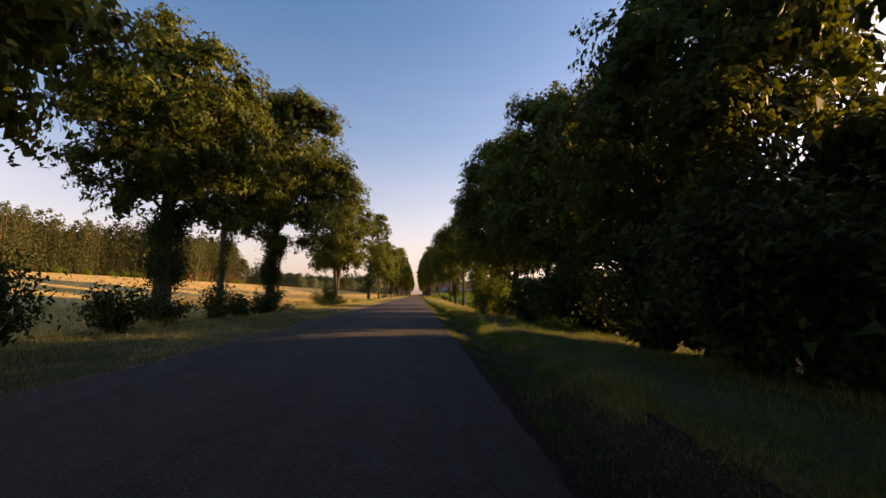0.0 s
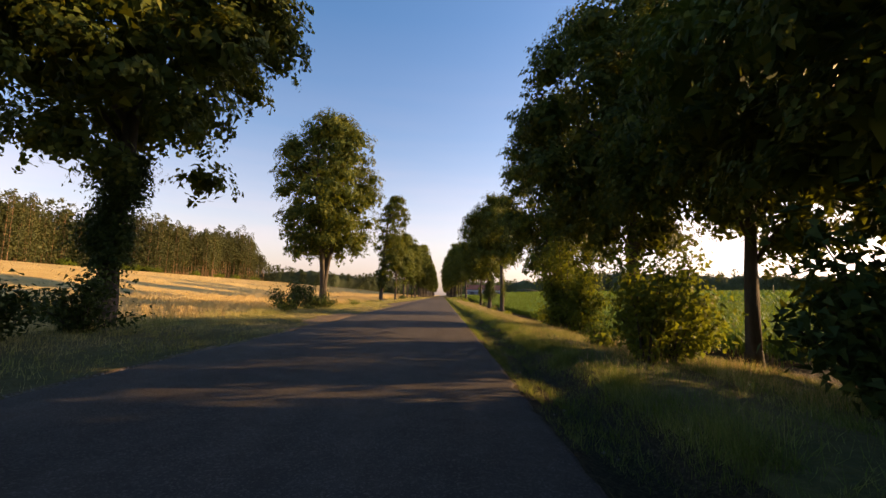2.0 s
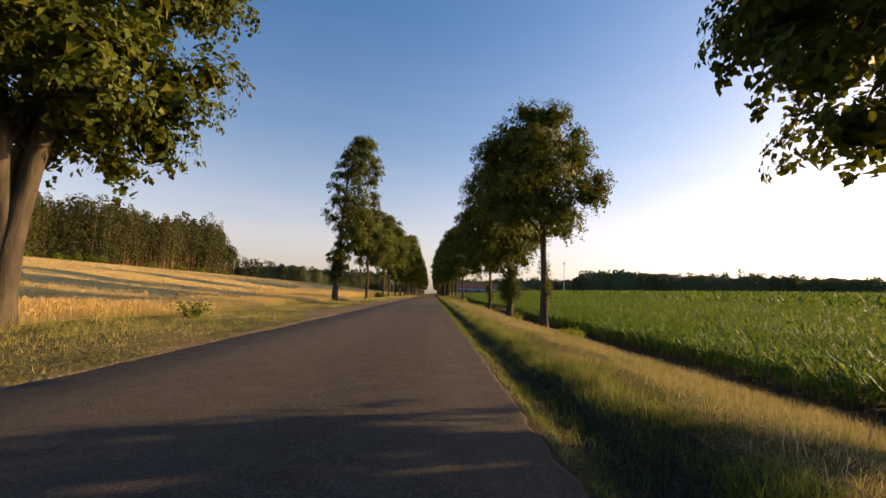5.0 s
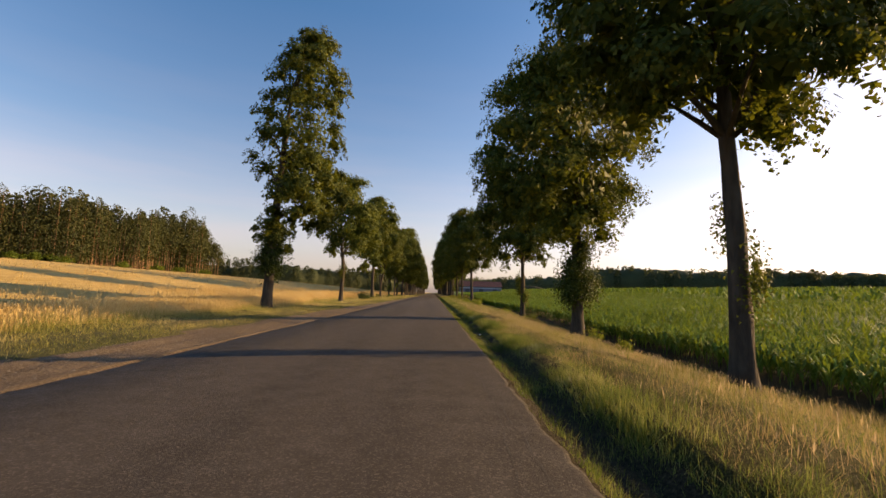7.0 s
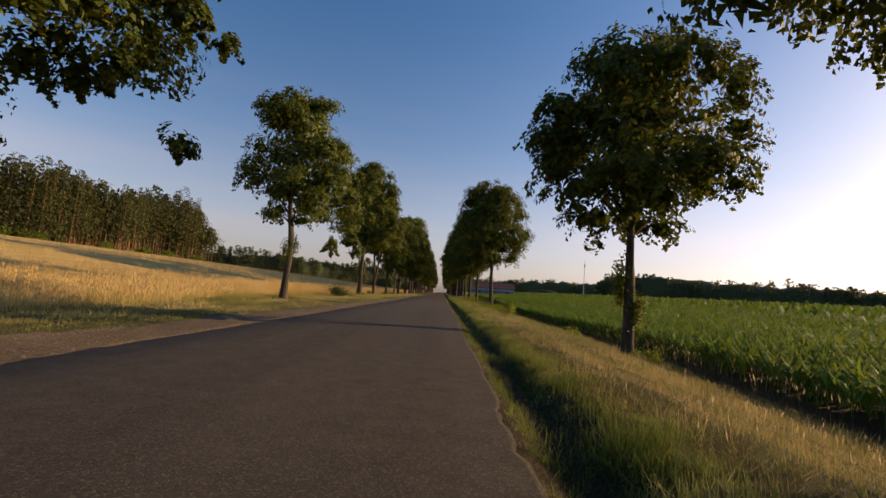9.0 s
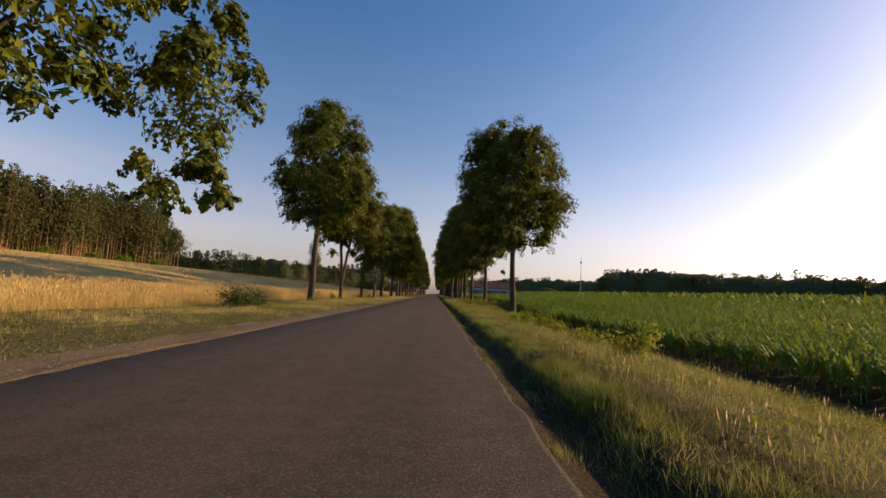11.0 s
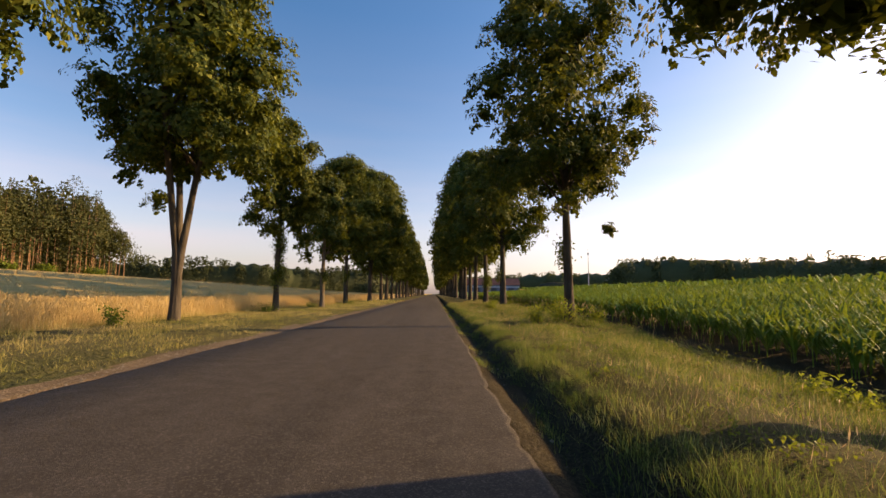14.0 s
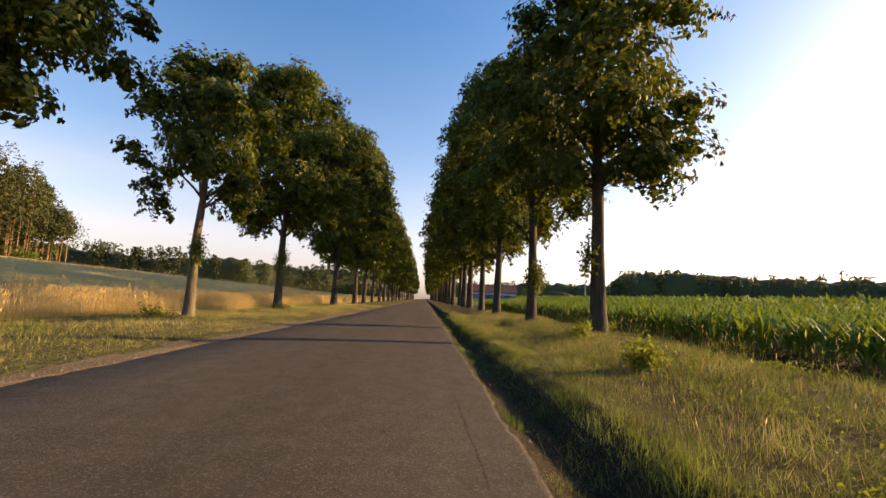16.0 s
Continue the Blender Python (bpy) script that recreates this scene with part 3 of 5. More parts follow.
# ---- avenue trees ----
def avenue_tree(x, y, height, bottom, radius, seed, lean=(0, 0), stems=1, girth=0.24, leaf=0.15, dense=1.0, ivy=0.0, sprouts=0, bark=None, label="", bend=0.18, shift=(0, 0), extra=()):
    r = np.random.default_rng(seed)
    z = float(land(x, y)) - 0.05
    t = thing("lime_tree", x, y, z, label or SPREAD, "tree", "roadside avenue trees")
    count = int(16600 * dense * (radius / 4.2) ** 1.5 * ((height - bottom) / 10.0))
    v, f, clumps = crown_leaves(r, height, bottom, radius, count, leaf * 1.12, lean)
    v[:, :2] += shift
    clumps[:, :2] += shift
    for dx, dy, low, top_, rad_, n_ in extra:
        v2, f2, c2 = crown_leaves(r, top_, low, rad_, int(n_ * 0.7), leaf * 1.08, boughs=16, core=70)
        f = np.concatenate([f, f2 + len(v)])
        v = np.concatenate([v, v2 + [dx, dy, 0]])
    solid("crown", mesh_np("crown", v, f), LEAF, t, smooth=False)
    tubes, paths = [], []
    for k in range(stems):
        a = r.uniform(0, 6.28) if stems == 1 else 6.28 * k / stems + r.uniform(-0.3, 0.3)
        splay = 0.0 if stems == 1 else 1.0
        n = 14
        s = np.linspace(0, 1, n)
        top = bottom + (height - bottom) * 0.72
        bx = smooth_noise(r, n, 4) * bend * s
        by = smooth_noise(r, n, 4) * bend * s
        grow = 2.2 * np.clip(s - 0.19, 0, 0.5) * splay
        path = np.stack([lean[0] * s * 0.8 + bx + np.cos(a) * (0.05 * splay + grow), lean[1] * s * 0.8 + by + np.sin(a) * (0.05 * splay + grow), s * top - 0.15], -1)
        g = girth * (1 if stems == 1 else 0.72)
        rad = g * np.interp(s, [0, 0.05, 0.12, 0.5, 1], [1.45, 1.12, 1.0, 0.72, 0.16])
        paths.append(path)
        tv, tf = tube(path, rad, 12)
        tv[:, :2] += r.normal(0, g * 0.075, (len(tv), 2))
        tubes.append((tv, tf))
    boughs = limbs(r, bottom * 0.97, paths, clumps, girth * 0.34, 26)
    trunk = solid("trunk", mesh_np("trunk", *join_tubes(tubes + boughs[9:])), bark or BARK, t, smooth=True)
    for b in boughs[:9]:
        solid("limb", mesh_np("limb", *b), bark or BARK, trunk, smooth=True)
    if ivy > 0 or sprouts:
        top = ivy if ivy > 0 else bottom
        n = int(2000 * top) if ivy > 0 else 520 * sprouts
        lumps = r.uniform(0.42, 1.0, 16) if ivy > 0 else r.uniform(0.3, 0.95, sprouts)
        pick = r.integers(0, len(lumps), n)
        la, lw = r.uniform(0, 6.28, len(lumps)), r.uniform(0.1, 0.7, len(lumps))
        s = np.clip(lumps[pick] + r.normal(0, 0.07, n), 0.03, 1.05)
        zz = s * top
        p = paths[0]
        cx, cy = np.interp(zz, p[:, 2], p[:, 0]), np.interp(zz, p[:, 2], p[:, 1])
        a = la[pick] + r.normal(0, 0.7 if ivy > 0 else 0.5, n)
        w = girth + 0.06 + (lw[pick] if ivy > 0 else 0.24) * np.clip(np.abs(r.normal(0, 0.7, n)), 0, 1.5)
        c = np.stack([cx + np.cos(a) * w, cy + np.sin(a) * w, zz], -1)
        out = np.stack([np.cos(a), np.sin(a), 0.3 * np.ones(n)], -1)
        v, f = leaves(r, c, out, 0.105 if ivy > 0 else 0.10, 0.7, True)
        if ivy > 0:
            solid("ivy", mesh_np("ivy", v, f), LEAF_IVY_AND_SHADE, t, "dark ivy climbing the trunk")
        else:
            tagged(solid("shoot_growth", mesh_np("shoot_growth", v, f), LEAF, t), kind="stuff")
    return t


SPREAD = "tall lime tree with a dense green crown on the grassy verge"
IVY = "lime tree with its trunk wrapped in dark ivy"
# the side of the grain field
avenue_tree(-10.3, 7.3, 14.0, 4.7, 5.3, 11, label=SPREAD)
avenue_tree(-11.2, 19.5, 13.6, 4.6, 4.4, 12, girth=0.34, ivy=4.5, label=IVY)
avenue_tree(-11.8, 26.5, 14.0, 5.4, 3.2, 13, girth=0.19, bark=BARK_PALE, sprouts=2, label="slender lime tree with a pale sunlit trunk")
avenue_tree(-10.5, 31.0, 15.6, 4.6, 4.8, 14, lean=(0.6, 0), shift=(0.6, 0), girth=0.30, ivy=5.0, label=IVY)
avenue_tree(-10.4, 55.0, 17.0, 4.4, 4.9, 15, stems=3, girth=0.34, label="broad lime tree with several stems from one base")
avenue_tree(-10.45, 90.6, 17.8, 4.9, 3.2, 16, leaf=0.125, dense=1.5, lean=(0.8, 0), shift=(1.2, 0), extra=((2.6, 2.6, 4.5, 10.2, 2.1, 13000), (0.1, 0, 2.6, 6.4, 1.25, 4500)), girth=0.30, ivy=5.0, label="tall narrow lime tree with an ivy-covered trunk")
avenue_tree(-10.2, 111.0, 14.2, 5.0, 3.9, 17, extra=((2.4, 4.4, 3.8, 10.0, 2.4, 10000),), girth=0.21, bend=0.55, sprouts=2, label="lime tree with a rounded crown and a crooked trunk")
avenue_tree(-11.2, 142.0, 18.4, 6.4, 4.7, 18, lean=(0.1, 0), shift=(0.4, 0), girth=0.28, sprouts=3, label="large lime tree with leafy shoots along its trunk")
avenue_tree(-11.2, 154.2, 17.0, 6.9, 4.6, 19, extra=((2.7, 0.3, 5.5, 10.5, 2.4, 8500), (-1.4, 0.2, 5.6, 9.6, 2.2, 7000)), stems=3, girth=0.23, bend=0.1, label="forked lime tree with a wide dark crown")
avenue_tree(-10.5, 164.3, 13.8, 5.4, 3.35, 20, leaf=0.15, dense=1.1, extra=((2.1, 0.2, 4.8, 9.0, 1.9, 6000),), girth=0.19, sprouts=5, label="small lime tree with a leafy trunk beside the grain")
avenue_tree(-10.1, 174.7, 11.8, 4.8, 3.4, 21, leaf=0.17, dense=0.8, girth=0.20, bark=BARK_PALE, sprouts=1, label=SPREAD)
avenue_tree(-10.5, 187.2, 18.0, 5.2, 5.1, 22, leaf=0.18, dense=0.75, girth=0.25, sprouts=2, label=SPREAD)
avenue_tree(-10.4, 206.0, 22.0, 4.8, 5.8, 23, girth=0.32, label=SPREAD, dense=0.75, leaf=0.20)
# the side of the corn field
avenue_tree(8.4, 1.5, 14.0, 2.2, 5.2, 31, girth=0.32, label=SPREAD)
avenue_tree(8.6, 12.5, 13.4, 2.6, 4.9, 32, girth=0.34, label=SPREAD)
avenue_tree(8.4, 24.5, 13.8, 3.4, 5.5, 33, dense=1.25, girth=0.33, label=SPREAD)
avenue_tree(9.8, 19.6, 13.2, 3.6, 3.6, 46, girth=0.3, dense=0.8, leaf=0.17, label=SPREAD)
avenue_tree(8.8, 30.6, 13.0, 3.1, 4.4, 45, girth=0.2, label="slimmer lime tree crowded between its neighbours")
avenue_tree(7.9, 36.6, 16.0, 4.0, 5.4, 34, dense=1.3, leaf=0.14, girth=0.27, label=SPREAD)
avenue_tree(8.0, 49.4, 18.0, 3.8, 4.8, 35, sprouts=4, lean=(0.4, 0), girth=0.44, label="old lime tree with a thick cleft trunk")
avenue_tree(7.45, 74.5, 15.6, 6.6, 4.8, 36, leaf=0.13, dense=1.1, lean=(-0.4, 0), shift=(-0.5, 0), girth=0.27, sprouts=2, label="lime tree with a spreading crown above the bank")
avenue_tree(7.05, 85.9, 15.2, 5.4, 5.0, 37, leaf=0.115, dense=1.35, shift=(-0.9, 0), extra=((-0.5, 3.4, 6.2, 10.5, 2.3, 9000),), girth=0.29, ivy=5.2, label="lime tree with leafy climbers on its dark trunk")
avenue_tree(6.8, 98.5, 12.4, 4.5, 4.1, 38, dense=1.3, leaf=0.14, girth=0.19, sprouts=3, label="round-crowned lime tree on a slender trunk")
avenue_tree(6.4, 139.5, 16.8, 5.8, 5.3, 39, leaf=0.12, dense=1.2, girth=0.25, lean=(-0.7, 0), shift=(-0.3, 0), label="large lime tree with an open layered crown")
avenue_tree(5.5, 152.9, 14.6, 4.6, 3.8, 40, leaf=0.13, dense=1.2, shift=(-0.45, 0), extra=((1.1, 0.9, 4.4, 8.6, 1.9, 6000), (-0.1, 3.0, 4.7, 8.5, 1.5, 5000)), girth=0.19, sprouts=1, label=SPREAD)
avenue_tree(5.35, 169.3, 12.6, 4.8, 3.8, 41, leaf=0.16, dense=0.85, girth=0.23, sprouts=1, label=SPREAD)
avenue_tree(4.7, 175.5, 13.2, 4.4, 3.8, 42, leaf=0.17, dense=0.8, girth=0.22, bend=0.45, sprouts=3, label=SPREAD)
avenue_tree(4.6, 184.5, 17.6, 4.4, 4.3, 43, leaf=0.18, dense=0.75, girth=0.22, label=SPREAD)
avenue_tree(4.7, 193.0, 19.8, 4.4, 4.7, 44, girth=0.22, label=SPREAD, dense=0.75, leaf=0.20)


def distant_trees():
    """The avenue going on, and an unseen closed canopy behind the start, added to dim the road."""
    def model(seed, h, b, rad, count, size, thick=0.3):
        r = np.random.default_rng(seed)
        v, f, clumps = crown_leaves(r, h, b, rad, count, size, core=18)
        s = np.linspace(0, 1, 6)
        p = np.stack([smooth_noise(r, 6, 3) * 0.3 * s, smooth_noise(r, 6, 3) * 0.3 * s, s * h * 0.7 - 0.2], -1)
        trunk = join_tubes([tube(p, thick * np.interp(s, [0, 0.1, 1], [1.3, 1, 0.2]), 8)] + limbs(r, b, [p], clumps, 0.1, 8))
        return mesh_np("crown", v, f), mesh_np("trunk", *trunk)

    middle = [model(60 + k, 20.5 + k * 0.7, 4.6, 5.2, 5200, 0.36) for k in range(4)]
    far = [model(70 + k, 20.5 + k * 0.7, 4.6, 5.2, 1500, 0.66) for k in range(3)]
    wide = [model(80 + k, 17.5, 4.4, 8.2, 5200, 0.46, 0.42) for k in range(2)]
    r = np.random.default_rng(66)
    spots = [(-10.4, y) for y in np.arange(219, 560, 12.5)] + [(4.8, y) for y in np.arange(202, 560, 9.5)]
    # out of view: wide crowns added here to cut the sky light
    behind = [(-8.6, -6.0), (-8.4, -17.0), (-8.8, -28.0), (-8.6, -39.0), (6.6, -7.5), (6.4, -18.0), (6.8, -29.0), (6.6, -40.0)]
    for x, y in spots + behind:
        y += r.uniform(-1.2, 1.2)
        label = "lime tree farther along the straight avenue" if y > 0 else "unseen broad lime tree, added to shade the start of the road"
        t = thing("lime_tree", x + r.uniform(-0.3, 0.3), y, float(land(x, y)) - 0.1, label, "tree", "roadside avenue trees")
        t.rotation_euler[2] = r.uniform(0, 6.28)
        t.scale = [r.uniform(0.9, 1.15)] * 2 + [r.uniform(0.95, 1.2)] if y > 0 else [1.0] * 3
        kinds = wide if y < 0 else middle if y < 320 else far
        crown, trunk = kinds[r.integers(len(kinds))]
        solid("crown", crown, LEAF, t)
        solid("trunk", trunk, BARK, t, smooth=True)


distant_trees()


# ---- shrubs ----
def shrub(x, y, high, radius, seed, material, label, name="shrub", dense=1.0, leaf=0.10, group="", slim=False):
    """A many-stemmed shrub with a loose leafy outline."""
    r = np.random.default_rng(seed)
    t = thing(name, x, y, float(land(x, y)) - 0.05, label, "shrub", group)
    nb = max(7, int(12 * radius))
    a = r.uniform(0, 6.28, nb)
    rr = radius * np.sqrt(r.uniform(0.0, 1.0, nb))
    tips = np.stack([np.cos(a) * rr, np.sin(a) * rr, high * r.uniform(0.45, 1.0, nb) * (1 - 0.35 * (rr / radius) ** 2)], -1)
    stems, pts, outs = [], [], []
    n = int(420 * dense * max(0.5, high * radius))
    for tip in tips:
        base = np.array([tip[0] * 0.15, tip[1] * 0.15, 0.0])
        mid = np.array([tip[0] * 0.45, tip[1] * 0.45, tip[2] * 0.65]) + r.normal(0, 0.06, 3)
        k = np.linspace(0, 1, 5)[:, None]
        path = (1 - k) ** 2 * base + 2 * k * (1 - k) * mid + k * k * tip
        stems.append(tube(path[[0, 1, 2, 4]], (0.012 + 0.006 * high) * np.linspace(1, 0.3, 4), 4))
        m = max(12, n // nb)
        s = r.beta(1.7, 1.1, m)
        p = np.stack([np.interp(s, k[:, 0], path[:, j]) for j in range(3)], -1)
        o = r.normal(0, 1, (m, 3))
        p = p + o * (0.07 + 0.13 * radius * s[:, None]) * [1, 1, 0.8]
        p[:, 2] = np.maximum(p[:, 2], 0.03)
        pts.append(p)
        outs.append(o * 0.6 + [0, 0, 0.5])
    v, f = leaves(r, np.concatenate(pts), np.concatenate(outs), leaf, 0.7, slim)
    tagged(solid("foliage", mesh_np("foliage", v, f), material, t), kind="stuff")
    solid("woody_base", mesh_np("woody_base", *join_tubes(stems)), BARK, t, smooth=True)
    return t


# thicket leaves take a near-black green: the deep shade is put into the colour
THICKET = "dense roadside shrub with leaf colour darkened for the shade"
seed = 200
# rows beyond x 10 are hidden, added and heightened to block the low sun
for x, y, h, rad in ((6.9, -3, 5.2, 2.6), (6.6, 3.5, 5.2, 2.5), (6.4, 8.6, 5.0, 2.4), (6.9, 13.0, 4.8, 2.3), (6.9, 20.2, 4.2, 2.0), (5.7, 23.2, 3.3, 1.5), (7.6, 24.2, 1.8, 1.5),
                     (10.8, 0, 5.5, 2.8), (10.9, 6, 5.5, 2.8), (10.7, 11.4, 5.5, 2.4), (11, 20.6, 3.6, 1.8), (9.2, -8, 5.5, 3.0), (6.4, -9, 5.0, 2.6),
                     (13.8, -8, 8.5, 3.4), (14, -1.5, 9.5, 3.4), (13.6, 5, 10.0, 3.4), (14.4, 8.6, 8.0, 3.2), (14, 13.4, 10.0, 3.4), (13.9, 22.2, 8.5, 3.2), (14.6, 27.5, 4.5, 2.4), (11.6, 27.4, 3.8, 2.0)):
    shrub(x, y, h, rad, seed, LEAF_IVY_AND_SHADE, THICKET, "thicket_shrub", 1.0 if x > 9 else 2.0, 0.4 if x > 9 else 0.17, "thicket beside the road", True)
    seed += 1
# low filler shrubs, added to stop sun leaking under the thicket
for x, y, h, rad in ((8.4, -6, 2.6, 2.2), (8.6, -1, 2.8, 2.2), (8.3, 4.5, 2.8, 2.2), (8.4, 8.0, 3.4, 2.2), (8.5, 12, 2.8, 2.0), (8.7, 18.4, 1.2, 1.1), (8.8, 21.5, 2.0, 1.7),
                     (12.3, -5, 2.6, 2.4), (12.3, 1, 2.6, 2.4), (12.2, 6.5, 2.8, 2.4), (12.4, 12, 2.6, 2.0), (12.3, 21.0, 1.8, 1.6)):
    shrub(x, y, h, rad, seed, LEAF_IVY_AND_SHADE, "low bushy undergrowth added to keep light out of the thicket", "added_undergrowth_shrub", 1.1, 0.26, "thicket beside the road", True)
    seed += 1
for x, y, h, rad in ((5.4, 37.7, 4.6, 1.7), (5.9, 37.0, 2.3, 1.3), (5.0, 38.3, 1.9, 1.1), (3.7, 26.3, 2.6, 1.0), (4.9, 27.8, 2.8, 1.2), (6.2, 29.6, 1.7, 1.2), (3.9, 29.2, 0.7, 0.7), (5.2, 17.4, 0.9, 0.8), (7.4, 31.6, 1.2, 1.1), (7.4, 45.8, 1.0, 0.9)):
    shrub(x, y, h, rad, seed, LEAF_SHRUB, "leafy green sapling shrub on the bank", "sapling_shrub", 3.4 if h > 4 else 2.4, 0.115, "", True)
    seed += 1
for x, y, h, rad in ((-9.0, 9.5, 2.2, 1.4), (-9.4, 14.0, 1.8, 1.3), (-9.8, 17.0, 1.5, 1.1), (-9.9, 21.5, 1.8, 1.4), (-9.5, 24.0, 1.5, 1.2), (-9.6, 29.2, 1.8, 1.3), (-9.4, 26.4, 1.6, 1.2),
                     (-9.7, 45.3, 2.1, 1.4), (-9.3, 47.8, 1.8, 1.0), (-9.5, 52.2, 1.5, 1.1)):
    shrub(x, y, h, rad, seed, LEAF_IVY_AND_SHADE, "leafy dark green shrub on the verge before the grain", "verge_shrub", 2.2, 0.12, "", True)
    seed += 1
for x, y, h, rad in ((-10.0, 125.2, 1.3, 1.5), (-10.2, 127.3, 0.9, 1.0)):
    shrub(x, y, h, rad, seed, LEAF_IVY_AND_SHADE, "dark green bush at the edge of the grain", "low_bush", 2.6, 0.09, "", True)
    seed += 1
for x, y, h, rad in ((-9.3, 43.5, 1.0, 0.7), (-8.9, 60.5, 1.0, 0.7), (-11.4, 150.8, 1.0, 0.5), (-10.3, 162.6, 0.7, 0.8), (-10.6, 173.2, 0.6, 0.6), (-9.9, 186.2, 0.6, 0.6), (-10.8, 141.2, 0.5, 0.6)):
    shrub(x, y, h, rad, seed, LEAF_SHRUB, "low green bush at the edge of the grain", "low_bush", 1.5, 0.09)
    seed += 1
for x, y, h, rad in ((4.6, 113.4, 1.05, 0.7), (4.9, 116.6, 0.7, 0.5), (5.3, 119.2, 0.65, 0.5), (4.4, 125.0, 0.85, 0.5), (5.5, 125.3, 1.0, 0.7), (4.3, 127.3, 0.5, 0.4), (6.9, 139.4, 0.7, 0.5), (5.5, 141.0, 0.45, 0.5),
                     (6.3, 151.9, 0.75, 0.6), (3.8, 151.3, 0.85, 0.55), (4.9, 151.6, 1.05, 0.7), (3.5, 163.0, 0.7, 0.35), (7.6, 85.2, 0.8, 0.5), (6.6, 79.7, 0.55, 0.4), (7.3, 98.0, 0.5, 0.6), (7.1, 35.4, 0.6, 0.9),
                     (6.9, 66.5, 0.7, 0.7), (7.1, 68.5, 0.5, 0.5), (5.8, 133.5, 0.6, 0.6), (6.6, 104.5, 0.5, 0.6), (4.4, 168.2, 0.6, 0.4), (5.9, 170.2, 0.6, 0.5), (6.2, 130.4, 0.7, 0.5),
                     (5.2, 137.6, 0.4, 0.4), (4.8, 135.9, 0.35, 0.4), (5.7, 136.4, 0.5, 0.4), (4.2, 134.3, 0.3, 0.35), (5.1, 132.8, 0.4, 0.4), (6.1, 138.5, 0.55, 0.4), (4.6, 131.2, 0.35, 0.35), (5.6, 128.6, 0.5, 0.45), (4.9, 121.5, 0.5, 0.45), (5.6, 122.8, 0.6, 0.5)):
    shrub(x, y, h, rad, seed, LEAF_YELLOW, "small yellow-green bush in the verge grass", "yellow_bush", 3.4, 0.075, "", True)
    seed += 1


# ---- grass, grain and corn ----
def blades(r, x, y, high, wide, bend=0.35):
    """Single grass blades as slim bent triangles."""
    n = len(x)
    z = land(x, y) - 0.03
    a = r.uniform(0, 6.28, n)
    d = r.uniform(0, 6.28, n)
    lean = high * np.abs(r.normal(0, bend, n))
    w = wide * 0.5
    b = np.stack([x, y, z], -1)
    side = np.stack([np.cos(a) * w, np.sin(a) * w, 0 * w], -1)
    tip = b + np.stack([np.cos(d) * lean, np.sin(d) * lean, high], -1)
    v = np.stack([b - side, b + side, tip], 1).reshape(-1, 3)
    return v, np.arange(n)[:, None] * 3 + [0, 1, 2]


def tufts(r, cx, cy, per, spread):
    n = len(cx)
    x = np.repeat(cx, per) + r.normal(0, spread, n * per)
    y = np.repeat(cy, per) + r.normal(0, spread, n * per)
    return x, y


